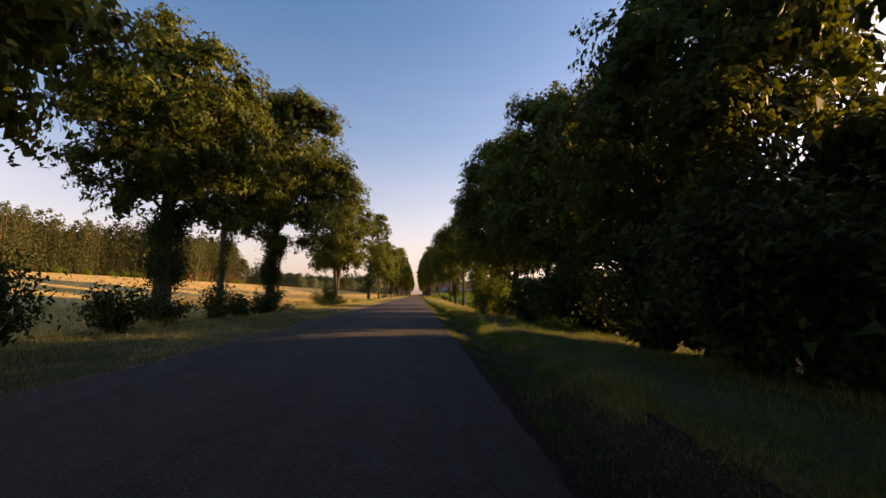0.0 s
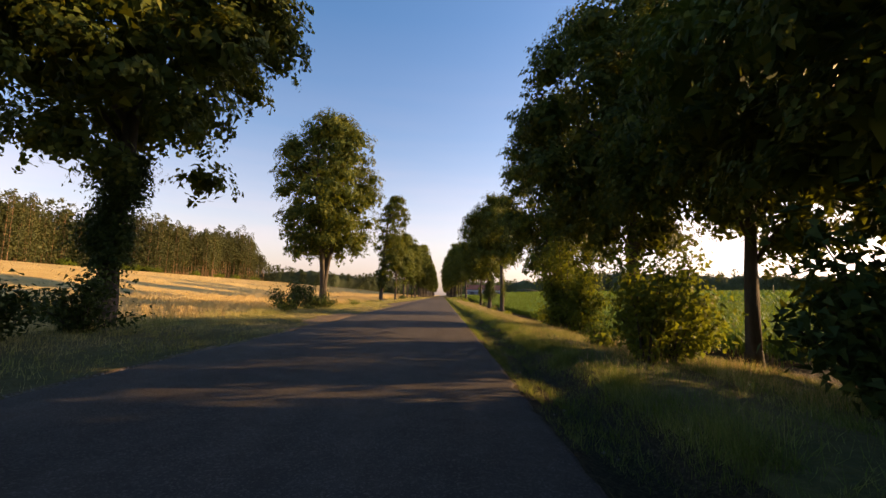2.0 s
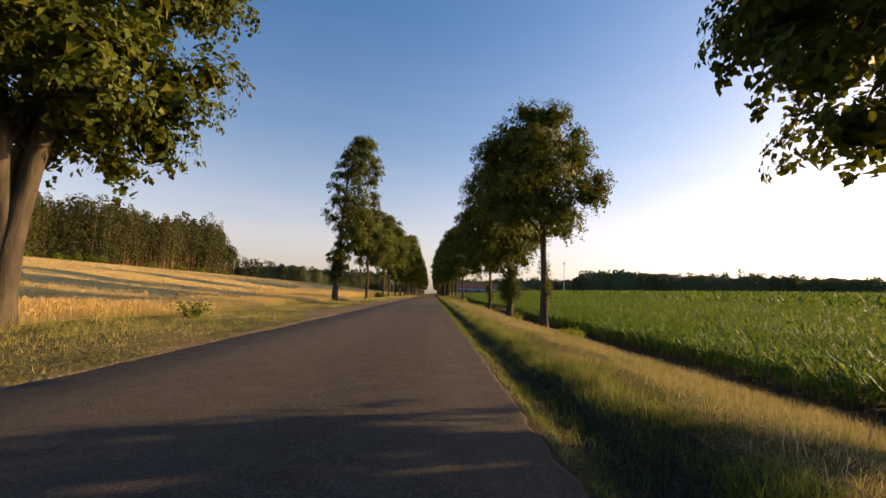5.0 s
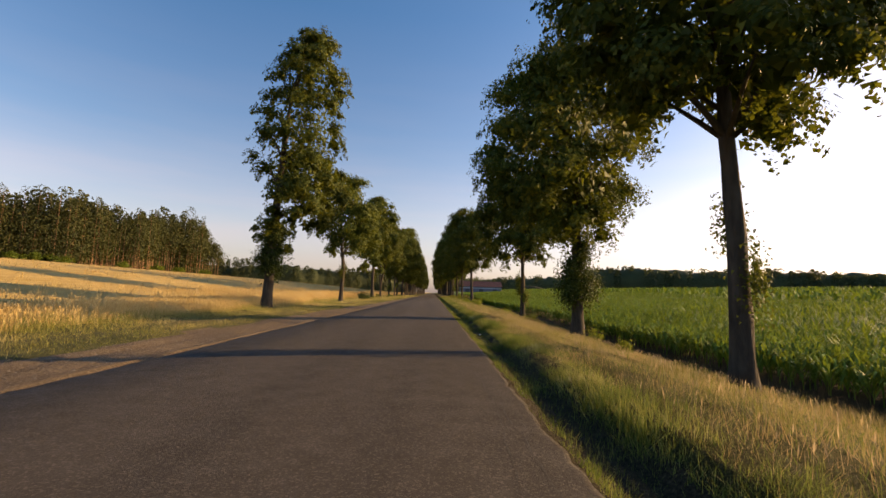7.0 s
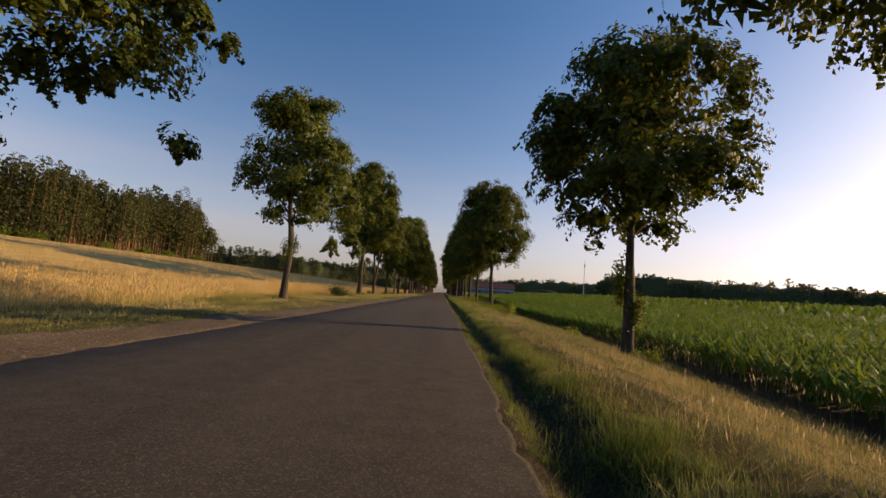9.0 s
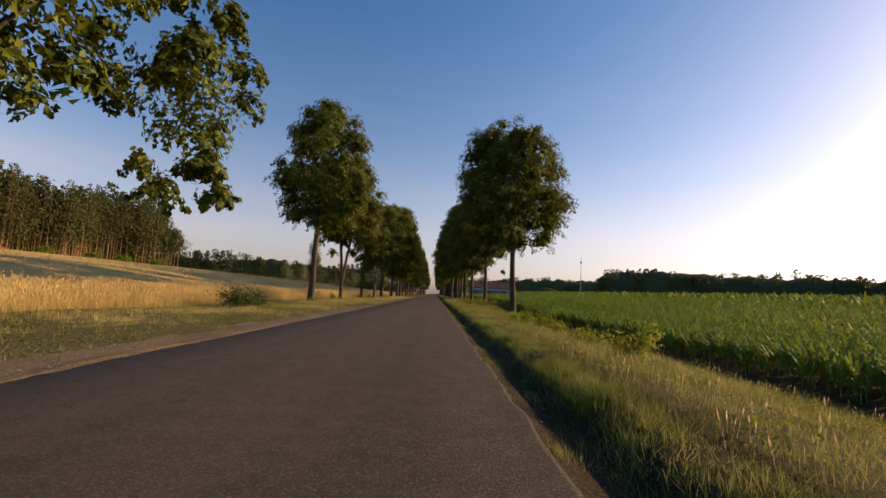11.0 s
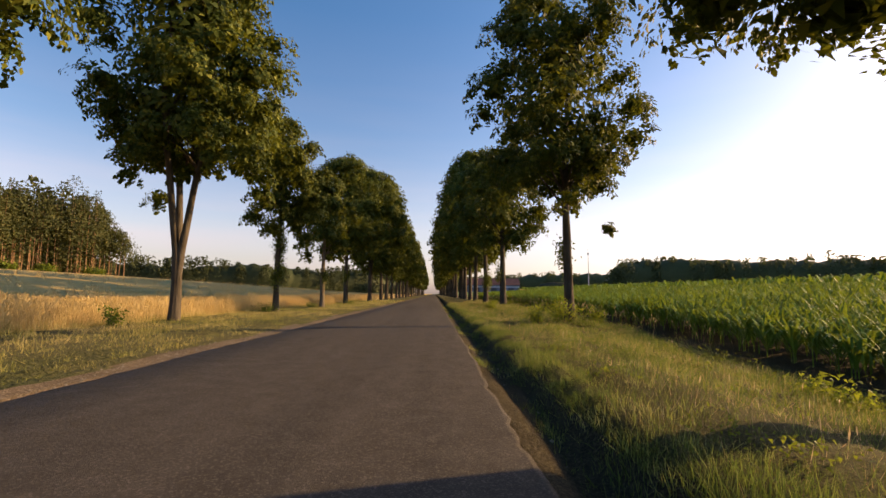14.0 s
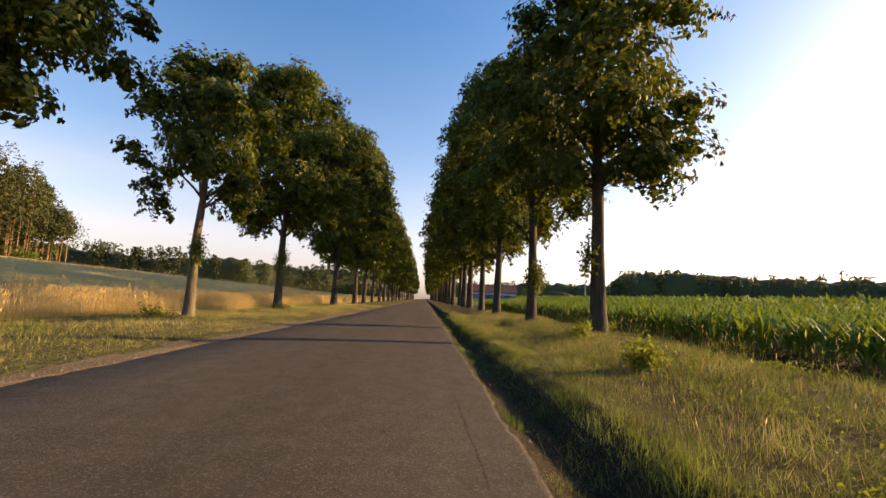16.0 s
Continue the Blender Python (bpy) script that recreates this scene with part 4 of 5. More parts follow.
def right_verge_grass():
    r = np.random.default_rng(301)

    def patchy(x, y):
        return 1 + 0.46 * np.sin(x * 1.9 + 2 * np.sin(y * 0.33)) * np.sin(y * 0.71 + 1.3 * np.sin(x * 0.8)) + 0.34 * np.sin(x * 4.3 + y * 1.1) * np.sin(y * 2.3 - x)

    # the bank: fine, mostly dry grass, greener farther along
    n = 56000
    y = np.where(r.uniform(0, 1, n) < 0.06, r.uniform(1, 22, n), r.uniform(22, 188, n))
    x0 = 2.0 - rim_shift(y)
    x = x0 + (tree_line(y) + 1.2 - x0) * r.uniform(0, 1, n) ** 1.02
    x, y = tufts(r, x, y, 9, 0.12)
    h = np.interp(x, [1.9, 2.6, 6], [0.13, 0.15, 0.20]) * patchy(x, y).clip(0.25, 2) * r.uniform(0.35, 1.3, len(x))
    # almost all green below y 22: darker grass colour deepens the trees' shade
    green = r.uniform(0, 1, len(x)) < np.interp(y, [0, 22, 30, 92, 118, 150, 170], [0.95, 0.95, 0.4, 0.2, 0.78, 0.78, 0.62]) + 0.25 * (patchy(x + 3, y * 0.7) - 1)
    gx, gy, gh = x[green], y[green], h[green]
    x, y, h = x[~green], y[~green], h[~green]
    v, f = blades(r, x, y, h, np.interp(x, [1.8, 3, 6], [0.004, 0.006, 0.010]) * r.uniform(0.5, 1.4, len(x)), 0.8)
    tagged(solid("verge_grass", mesh_np("verge_grass", v, f), GRASS), "dry golden and green grass on the roadside bank", "grass", kind="stuff")
    # taller green growth along the rim of the bank
    n = 15500
    y = r.uniform(2, 186, n)
    clump = np.sin(y * 0.8) + 0.8 * np.sin(y * 2.1 + 0.7) + 0.6 * np.sin(y * 4.7 + 2) + 0.5 * np.sin(y * 0.31)
    x = 2.05 - rim_shift(y) + 0.09 * clump + np.abs(r.normal(0, 0.26, n)) * r.choice([-0.7, 1.0], n)
    x, y = tufts(r, x, y, 13, 0.06)
    x = np.maximum(x, 1.45 - rim_shift(y))
    clump = np.sin(y * 1.1 + x) + 0.8 * np.sin(y * 2.7 + 0.7) + 0.7 * np.sin(y * 5.3 - 2 * x)
    h = np.interp(y, [0, 22, 60, 100, 186], [0.18, 0.19, 0.17, 0.14, 0.10]) * (1 + 0.38 * clump).clip(0.2, 2.0) * r.uniform(0.35, 1.35, len(x)) * np.interp(x + rim_shift(y), [1.45, 1.9, 2.6], [0.6, 1.0, 0.85])
    gx, gy, gh = np.r_[gx, x], np.r_[gy, y], np.r_[gh, h]
    # thin growth in the dip, and weeds along the broken edge
    n = 14500
    y = r.uniform(2, 186, n)
    y = y[r.uniform(0, 1, n) < np.interp(y, [0, 95, 110, 190], [1.0, 1.0, 0.35, 0.3])]
    n = len(y)
    x, y = tufts(r, np.interp(y, [95, 110], [0.93, 1.1]) + np.interp(y, [95, 110], [0.9, 0.45]) * r.uniform(0, 1, n) ** 0.75, y, 9, 0.07)
    x = np.maximum(x, 0.84)
    gx, gy, gh = np.r_[gx, x], np.r_[gy, y], np.r_[gh, r.uniform(0.03, 0.15, len(x)) * (1 + 0.5 * np.sin(y * 1.9 + 3 * x) * np.sin(y * 0.7))]
    n = 4200
    y = r.uniform(10, 186, n)
    y = y[np.sin(y * 0.8) + np.sin(y * 2.9 + 1) > np.interp(y, [95, 108], [-1.1, 0.9])]
    x, y = tufts(r, 0.82 + 0.26 * r.uniform(0, 1, len(y)) ** 1.5, y, 15, 0.045)
    gx, gy, gh = np.r_[gx, np.maximum(x, 0.79)], np.r_[gy, y], np.r_[gh, r.uniform(0.03, 0.13, len(x))]
    v, f = blades(r, gx, gy, gh, np.interp(gx, [0.8, 2, 3, 6], [0.008, 0.006, 0.007, 0.010]) * r.uniform(0.5, 1.5, len(gx)), 0.65)
    tagged(solid("ditch_grass", mesh_np("ditch_grass", v, f), GRASS_GREEN), "green grass and weeds along the rim of the bank", "grass", kind="stuff")
    # seed heads on thin stalks above the rest
    n = 4800
    y = np.where(r.uniform(0, 1, n) < 0.6, r.uniform(55, 118, n), r.uniform(24, 188, n))
    x = 2.1 + (tree_line(y) + 0.6 - 2.1) * r.uniform(0, 1, n) ** 1.3
    h = r.uniform(0.17, 0.36, n)
    m = 900
    ym = np.where(r.uniform(0, 1, m) < 0.35, r.uniform(88, 104, m), r.uniform(146, 186, m))
    ym = ym[np.sin(ym * 1.3) + np.sin(ym * 3.1) > -0.6]
    x, y, h = np.r_[x, tree_line(ym) + r.uniform(0.7, 2.0, len(ym))], np.r_[y, ym], np.r_[h, r.uniform(0.5, 0.85, len(ym))]
    n = len(x)
    z = land(x, y) - 0.03
    root = np.stack([x, y, z], -1)
    a, b = r.uniform(0, 6.28, n), r.uniform(0, 6.28, n)
    top = root + np.stack([np.cos(b) * h * 0.22, np.sin(b) * h * 0.22, h], -1)
    side = np.stack([np.cos(a), np.sin(a), 0 * a], -1)
    stalk = np.stack([root - side * 0.0016, root + side * 0.0016, top], 1).reshape(-1, 3)
    wide, long = r.uniform(0.0025, 0.0055, (n, 1)) * (1 + h[:, None] * 1.6), r.uniform(0.05, 0.11, (n, 1)) * (0.8 + h[:, None])
    drop = top - (top - root) / h[:, None] * long
    head = np.stack([drop, (drop + top) / 2 + side * wide, top + [0, 0, 0.01], (drop + top) / 2 - side * wide], 1).reshape(-1, 3)
    k = np.arange(n)[:, None]
    me = mesh_np("seed_heads", np.concatenate([stalk, head]), k * 3 + [0, 1, 2], k * 4 + 3 * n + [0, 1, 2, 3])
    tagged(solid("seed_heads", me, SEED_HEAD), "pale seed heads of tall grass on the bank", "grass", kind="stuff")
    # low broad-leaved weeds in patches
    n = 1500
    y = r.uniform(104, 172, n)
    x = 2.2 + (tree_line(y) + 0.9 - 2.2) * r.uniform(0, 1, n)
    keep = np.sin(x * 1.7 + 1.9 * np.sin(y * 0.45)) * np.sin(y * 0.9 + x) > -0.1
    x, y = tufts(r, x[keep], y[keep], 34, 0.12)
    c = np.stack([x, y, land(x, y) + r.uniform(0.03, 0.26, len(x)) * (1 + 0.5 * np.sin(y * 2.2 + x))], -1)
    v, f = leaves(r, c, r.normal(0, 0.5, c.shape) + [0, 0, 0.8], 0.034, 0.5, True)
    tagged(solid("verge_weeds", mesh_np("verge_weeds", v, f), LEAF_SHRUB), "low light-green weeds scattered through the bank grass", "weeds", kind="stuff")


def left_verge_grass():
    r = np.random.default_rng(302)
    n = 23000
    y = r.uniform(0, 215, n)
    e = gravel_edge(y)
    x = e - 0.05 - (0.7 + e - grain_edge(y)) * r.uniform(0, 1, n) ** 0.95
    x, y = tufts(r, x, y, 8, 0.11)
    x = np.minimum(x, gravel_edge(y) + 0.25)
    x = np.minimum(x, -4.86)
    from_edge = gravel_edge(y) - x
    near_grain = np.clip((grain_edge(y) + 0.9 - x) / 0.9, 0, 1)
    h = (np.interp(from_edge, [-0.3, 0.1, 1.2, 3.0, 6.0], [0.05, 0.10, 0.13, 0.17, 0.19]) + 0.18 * near_grain) * r.uniform(0.4, 1.3, len(x)) * (1 + 0.35 * np.sin(x * 2.1 + y * 0.6) * np.sin(y * 0.9))
    v, f = blades(r, x, y, h, 0.006 + 0.009 * r.uniform(0, 1, len(x)), 0.6)
    tagged(solid("short_grass", mesh_np("short_grass", v, f), GRASS_L), "yellowing green grass beside the gravel shoulder", "grass", kind="stuff")


def grain():
    r = np.random.default_rng(303)
    rows = []
    for n, x0, x1, y0, y1, per, wide in ((11500, -9.9, -16.0, 58, 215, 6, 0.011), (3600, -14.5, -24, 40, 260, 5, 0.022), (1800, -24, -60, 30, 330, 4, 0.045), (2600, -10.2, -20, 0, 62, 6, 0.020), (1500, -10.5, -22, 215, 400, 5, 0.05)):
        y = r.uniform(y0, y1, n)
        x = x0 + (x1 - x0) * r.uniform(0, 1, n)
        x, y = tufts(r, x, y, per, 0.13)
        edge = grain_edge(y)
        x = np.where(x > edge, 2 * edge - x, x)
        tall = np.interp(y, [0, 60, 88, 104, 118], [0.42, 0.42, 0.5, 0.72, 0.9])
        tall = tall * np.interp(edge - x, [0, 0.4, 1.0, 3, 6, 20], [0.55, 0.85, 1.0, 1.0, 0.8, 0.55])
        rows.append((x, y, tall * r.uniform(0.66, 1.12, len(x)), np.full(len(x), wide)))
    x, y, h, w = (np.concatenate(c) for c in zip(*rows))
    v, f = blades(r, x, y, h, w, 0.24)
    # ears: a fatter nodding top on every stalk
    tips = v.reshape(-1, 3, 3)[:, 2]
    n = len(tips)
    a = r.uniform(0, 6.28, n)
    s = np.stack([np.cos(a), np.sin(a), 0 * a], -1) * (w * 0.5 + 0.006)[:, None]
    nod = np.stack([np.cos(a + 1), np.sin(a + 1), 0 * a], -1) * 0.03
    ear = np.stack([tips + [0, 0, -0.10], tips + s, tips + [0, 0, 0.03] + nod, tips - s], 1).reshape(-1, 3)
    k = np.arange(n)[:, None] * 4 + len(v)
    tagged(solid("ripe_grain", mesh_np("ripe_grain", np.concatenate([v, ear]), f, k + [0, 1, 2, 3]), WHEAT), "ripe golden grain standing in the field", "grain", kind="stuff")


def corn_rows(name, r, x0, x1, y0, y1, row, step, leaf_n, high, long, wide, label):
    """Rows of corn: a stalk and arching leaves for each plant."""
    rows = np.arange(x0, x1, row)
    ys = np.arange(y0, y1, step)
    X, Y = np.meshgrid(rows, ys)
    X, Y = X.ravel() + r.normal(0, 0.13, X.size), Y.ravel() + r.normal(0, 0.16, X.size)
    X = X + tree_line(Y) + 2.9
    keep = r.uniform(0, 1, len(X)) > 0.06
    X, Y = X[keep], Y[keep]
    n = len(X)
    Z = land(X, Y) - 0.02
    tall = high * r.uniform(0.82, 1.1, n) * np.interp(Y, [0, 60, 110, 150], [0.82, 0.88, 1.0, 0.98])
    base = np.stack([X, Y, Z], -1)
    v, f3, f4, at = [], [], [], 0
    a = r.uniform(0, 6.28, n)
    w = np.stack([np.cos(a), np.sin(a), 0 * a], -1) * 0.014
    top = base + np.stack([0 * X, 0 * X, tall * 0.86], -1)
    v.append(np.stack([base - w, base + w, top + w * 0.5, top - w * 0.5], 1).reshape(-1, 3))
    f4.append(np.arange(n)[:, None] * 4 + [0, 1, 2, 3])
    at += 4 * n
    spin = r.uniform(0, 6.28, n)
    for k in range(leaf_n):
        s = 0.15 + 0.85 * (k + 0.6) / leaf_n
        d = spin + k * 3.1416 + r.normal(0, 0.35, n)
        o = np.stack([np.cos(d), np.sin(d), 0 * d], -1)
        q = np.stack([-np.sin(d), np.cos(d), 0 * d], -1) * (wide * r.uniform(0.7, 1.2, n))[:, None]
        ln = (long * r.uniform(0.75, 1.2, n) * (0.7 + 0.5 * np.sin(s * 3.14)))[:, None]
        p0 = base + np.stack([0 * X, 0 * X, tall * s * 0.82], -1)
        up = np.array([0, 0, 1.0])
        p1 = p0 + o * ln * 0.22 + up * ln * 0.42
        p2 = p0 + o * ln * 0.46 + up * ln * r.uniform(0.5, 0.85, n)[:, None]
        p3 = p0 + o * ln * 0.78 + up * ln * r.uniform(0.15, 1.0, n)[:, None]
        v.append(np.stack([p0, p1 - q, p1 + q, p2 - q * 0.8, p2 + q * 0.8, p3], 1).reshape(-1, 3))
        i = np.arange(n)[:, None] * 6 + at
        f3 += [i + [0, 2, 1], i + [3, 4, 5]]
        f4.append(i + [1, 2, 4, 3])
        at += 6 * n
    me = mesh_np(name, np.concatenate(v), np.concatenate(f3), np.concatenate(f4))
    tagged(solid(name, me, LEAF_CORN), label, "corn", kind="stuff")


right_verge_grass()
left_verge_grass()
grain()
corn_rows("corn_edge", np.random.default_rng(304), 0.0, 2.9, 32, 215, 0.6, 0.17, 8, 0.78, 0.68, 0.034, "dense outer rows of young green corn beside the verge")
corn_rows("corn_near", np.random.default_rng(307), 3.0, 9.5, 32, 225, 0.75, 0.30, 6, 0.8, 0.66, 0.034, "rows of young green corn in the field")
corn_rows("corn_middle", np.random.default_rng(305), 9.5, 46.0, 34, 320, 0.9, 0.95, 4, 0.88, 0.76, 0.048, "rows of green corn across the field")
corn_rows("corn_far", np.random.default_rng(306), 46.0, 150.0, 20, 430, 2.9, 2.6, 4, 1.1, 1.7, 0.2, "green corn field farther off")


# ---- woods ----
def wall_of_trees(r, line, depth, high, step, gap, lump=1.0):
    """The shaded inner mass of a wood: a lumpy hedge of rings along a line, with an uneven skyline; returns verts, quads and the front's points."""
    line = np.array(line, float)
    seg = np.r_[0, np.cumsum(np.linalg.norm(np.diff(line, axis=0), axis=1))]
    s = np.arange(0, seg[-1], step)
    n = len(s)
    p = np.stack([np.interp(s, seg, line[:, k]) for k in range(2)], -1)
    d = np.gradient(p, axis=0)
    d /= np.linalg.norm(d, axis=1)[:, None]
    q = np.stack([-d[:, 1], d[:, 0]], -1)
    side = np.sign((q * p).sum(1).mean())
    q = q * side
    grow = 1 + 0.13 * np.interp(s, np.arange(0, seg[-1] + gap * 9, gap * 9), r.normal(0, 1, len(np.arange(0, seg[-1] + gap * 9, gap * 9)))) * 0.7
    crown = np.interp(s, np.arange(0, seg[-1] + gap, gap), r.uniform(0.84, 1.06, len(np.arange(0, seg[-1] + gap, gap))))
    h = high * grow * crown * np.clip(np.minimum(s, s[-1] - s) / 10.0, 0.15, 1) ** 0.6
    ring = []
    for back, up in ((0.0, 0.0), (-0.03, 0.3), (0.0, 0.6), (0.10, 0.85), (0.3, 0.98), (0.7, 0.93), (1.0, 0.0)):
        b = back * depth + r.normal(0, 0.5 * lump, n)
        xy = p + q * b[:, None]
        z = land(p[:, 0], p[:, 1]) + up * h * (1 + r.normal(0, 0.015, n)) - (0.6 if up == 0 else 0)
        ring.append(np.stack([xy[:, 0], xy[:, 1], z], -1))
    v = np.stack(ring, 1)
    k = v.shape[1]
    i, j = np.meshgrid(np.arange(n - 1), np.arange(k - 1), indexing="ij")
    f = np.stack([i * k + j, (i + 1) * k + j, (i + 1) * k + j + 1, i * k + j + 1], -1).reshape(-1, 4)
    return v, f, q


def far_wood(name, line, depth, high, seed, label, count, size=1.3, gap=7.0, material=None, pines=0.0):
    """A far belt of trees: the inner mass, and rows of single crowns of leaf clumps before and above it; pines: the share of pointed crowns."""
    r = np.random.default_rng(seed)
    v, f, q = wall_of_trees(r, line, depth, high * 0.91, 2.5, gap)
    n, k = v.shape[:2]
    line = np.array(line, float)
    seg = np.r_[0, np.cumsum(np.linalg.norm(np.diff(line, axis=0), axis=1))]
    trees = int(seg[-1] / gap * 2.4)
    s = r.uniform(0, seg[-1], trees)
    back = r.choice([0.0, 0.16, 0.34], trees) * depth + r.normal(0, 0.8, trees)
    i = np.clip((s / 2.5).astype(int), 0, n - 1)
    x, y = (np.interp(s, seg, line[:, j]) + q[i, j] * back for j in range(2))
    swell = 1 + 0.10 * np.sin(s * 0.045 + seed) + 0.06 * np.sin(s * 0.13 + 1)
    tall = high * swell * r.uniform(0.84, 1.02, trees) * np.clip(np.minimum(s, seg[-1] - s) / 12.0, 0.35, 1) ** 0.5
    wide = gap * r.uniform(0.7, 1.15, trees)
    sharp = r.uniform(0, 1, trees) < pines
    t = r.integers(0, trees, count)
    u = r.beta(1.2, 1.1, count)
    a = r.uniform(0, 6.28, count)
    shape = np.where(sharp[t], 1.0 - 0.8 * u, np.sqrt(np.clip(1 - (2 * np.clip(u, 0.3, 1) - 1.0) ** 2 * 0.96, 0.02, 1)))
    rad = wide[t] * shape * np.sqrt(r.uniform(0.35, 1, count)) * (1 + 0.25 * np.sin(3 * a + t + 7 * u))
    z0 = land(x, y)
    c = np.stack([x[t] + np.cos(a) * rad, y[t] + np.sin(a) * rad, z0[t] + tall[t] * (0.10 + 0.9 * u)], -1)
    lv, lf = leaves(r, c, np.stack([np.cos(a), np.sin(a), 0.3 + 0 * a], -1), size, 0.5, True)
    me = mesh_np(name, np.concatenate([v.reshape(-1, 3), lv]), f, lf + n * k)
    tagged(solid(name, me, material or LEAF_FAR_HAZED), label, "wood", kind="stuff")


def pine_wood():
    r = np.random.default_rng(401)
    edge = [(-114, 300), (-154, 220), (-200, 135), (-245, 50), (-290, -40), (-330, -120)]
    line = np.array(edge, float)
    seg = np.r_[0, np.cumsum(np.linalg.norm(np.diff(line, axis=0), axis=1))]
    trunks, pos, out, sizes = [], [], [], []
    # rows of pines, one behind the other
    for row, (gap, back, many) in enumerate(((1.9, 0.0, 520), (2.0, 3.0, 400), (2.8, 6.5, 200), (4.4, 11, 100))):
        for s in np.r_[np.arange(0, 250, gap * 0.72), np.arange(250, seg[-1], gap * 1.5)]:
            s = s + r.normal(0, 1.5)
            bk = back + r.uniform(-0.5, 3.0) + 4.0 * math.sin(s * 0.085) + 2.5 * math.sin(s * 0.23 + 1)
            x, y = np.interp(s, seg, line[:, 0]) - bk * 0.88, np.interp(s, seg, line[:, 1]) + bk * 0.25
            z = float(land(x, y))
            ph, fat = r.uniform(0, 6.28), r.choice([1.0, 1.3, 1.7, 2.3])
            h = np.clip(r.normal(24.8, 2.6), 17, 30) + 1.8 * math.sin(s * 0.11) + 1.5 * math.sin(s * 0.037 + 1) + (0 if fat < 2 else 1.5)
            h *= np.interp(s, [-3, 2, 9], [0.5, 0.8, 1.0])
            k = np.linspace(0, 1, 4)
            p = np.stack([x + r.normal(0, 0.3) * k, y + r.normal(0, 0.3) * k, z - 0.3 + k * h * 0.94], -1)
            if row < 3:
                trunks.append(tube(p, r.uniform(0.09, 0.17) * np.array([1.1, 0.85, 0.6, 0.2]), 5))
            low = np.interp(y, [170, 238, 256, 320], [0.02, 0.05, 0.36, 0.47])
            start = max(0.02, low + r.normal(0, 0.09)) if r.uniform() > 0.15 else 0.08
            u = r.beta(1.0, 1.15, many)
            a = r.uniform(0, 6.28, many)
            lobe = fat * (1 + 0.35 * np.sin(3 * a + 9 * u + ph))
            rad = (3.0 * (1 - 0.86 * u ** 2.6) * lobe * np.sqrt(r.uniform(0.15, 1, many)) + 0.15)
            pos.append(np.stack([p[-1, 0] + np.cos(a) * rad, p[-1, 1] + np.sin(a) * rad, z + h * (start + (1 - start) * u)], -1))
            out.append(np.stack([np.cos(a) * 0.7, np.sin(a) * 0.7, 0.55 + 0 * a], -1))
            sizes.append(np.full(many, (0.58, 0.84, 1.35, 1.9)[row]))
    wood = thing("pine_wood", 0, 0, 0, "stand of tall pines with orange trunks on the rise", "wood", kind="stuff")
    v, f = leaves(r, np.concatenate(pos), np.concatenate(out), np.concatenate(sizes), 0.5, True, -0.3)
    tagged(solid("needles", mesh_np("needles", v, f), LEAF_PINE, wood), kind="stuff")
    tagged(solid("trunks", mesh_np("trunks", *join_tubes(trunks)), BARK_PINE, wood, smooth=True), kind="stuff")


pine_wood()
far_wood("deeper_pines", [(-126, 300), (-162, 224), (-208, 138), (-253, 51), (-298, -40), (-336, -120)], 24, 27, 406, "dark pines standing deeper in the wood", 20000, 1.3, 4.5, LEAF_PINE, 0.3)
far_wood("wood_behind_grain", [(-330, 350), (-210, 420), (-120, 450), (-50, 500), (-22, 560)], 30, 20, 402, "dark belt of trees beyond the grain field", 34000, 1.25, 5.0, LEAF_BELT, 0.35)
far_wood("wood_behind_corn", [(137, 474), (230, 455), (330, 430), (430, 370), (520, 300), (640, 160), (700, 0)], 40, 22, 403, "dark mixed wood behind the corn field", 64000, 1.5, 5.5, LEAF_FAR_HAZED, 0.2)
far_wood("wood_on_horizon", [(20, 760), (120, 780), (260, 740), (420, 700)], 50, 23, 404, "far wood on the horizon, its leaf colour paled for haze", 12000, 1.9, 7.0, LEAF_FAR_HAZED, 0.2)
r_edge = np.random.default_rng(405)
for k in range(26):
    s = r_edge.uniform(0, 1)
    x, y = -118 - 105 * s + r_edge.uniform(1, 7), 286 - 200 * s
    shrub(x, y, r_edge.uniform(2.5, 4.5), r_edge.uniform(1.8, 3.2), 420 + k, LEAF_SHRUB, "rounded green bush along the edge of the pines", "wood_edge_bush", 0.25, 0.6, "bushes before the pines")


# ---- farm buildings and small things ----
def box(bm, x0, x1, y0, y1, z0, z1):
    m = Matrix.Translation(((x0 + x1) / 2, (y0 + y1) / 2, (z0 + z1) / 2)) @ Matrix.Diagonal((x1 - x0, y1 - y0, z1 - z0, 1))
    bmesh.ops.create_cube(bm, size=1, matrix=m)


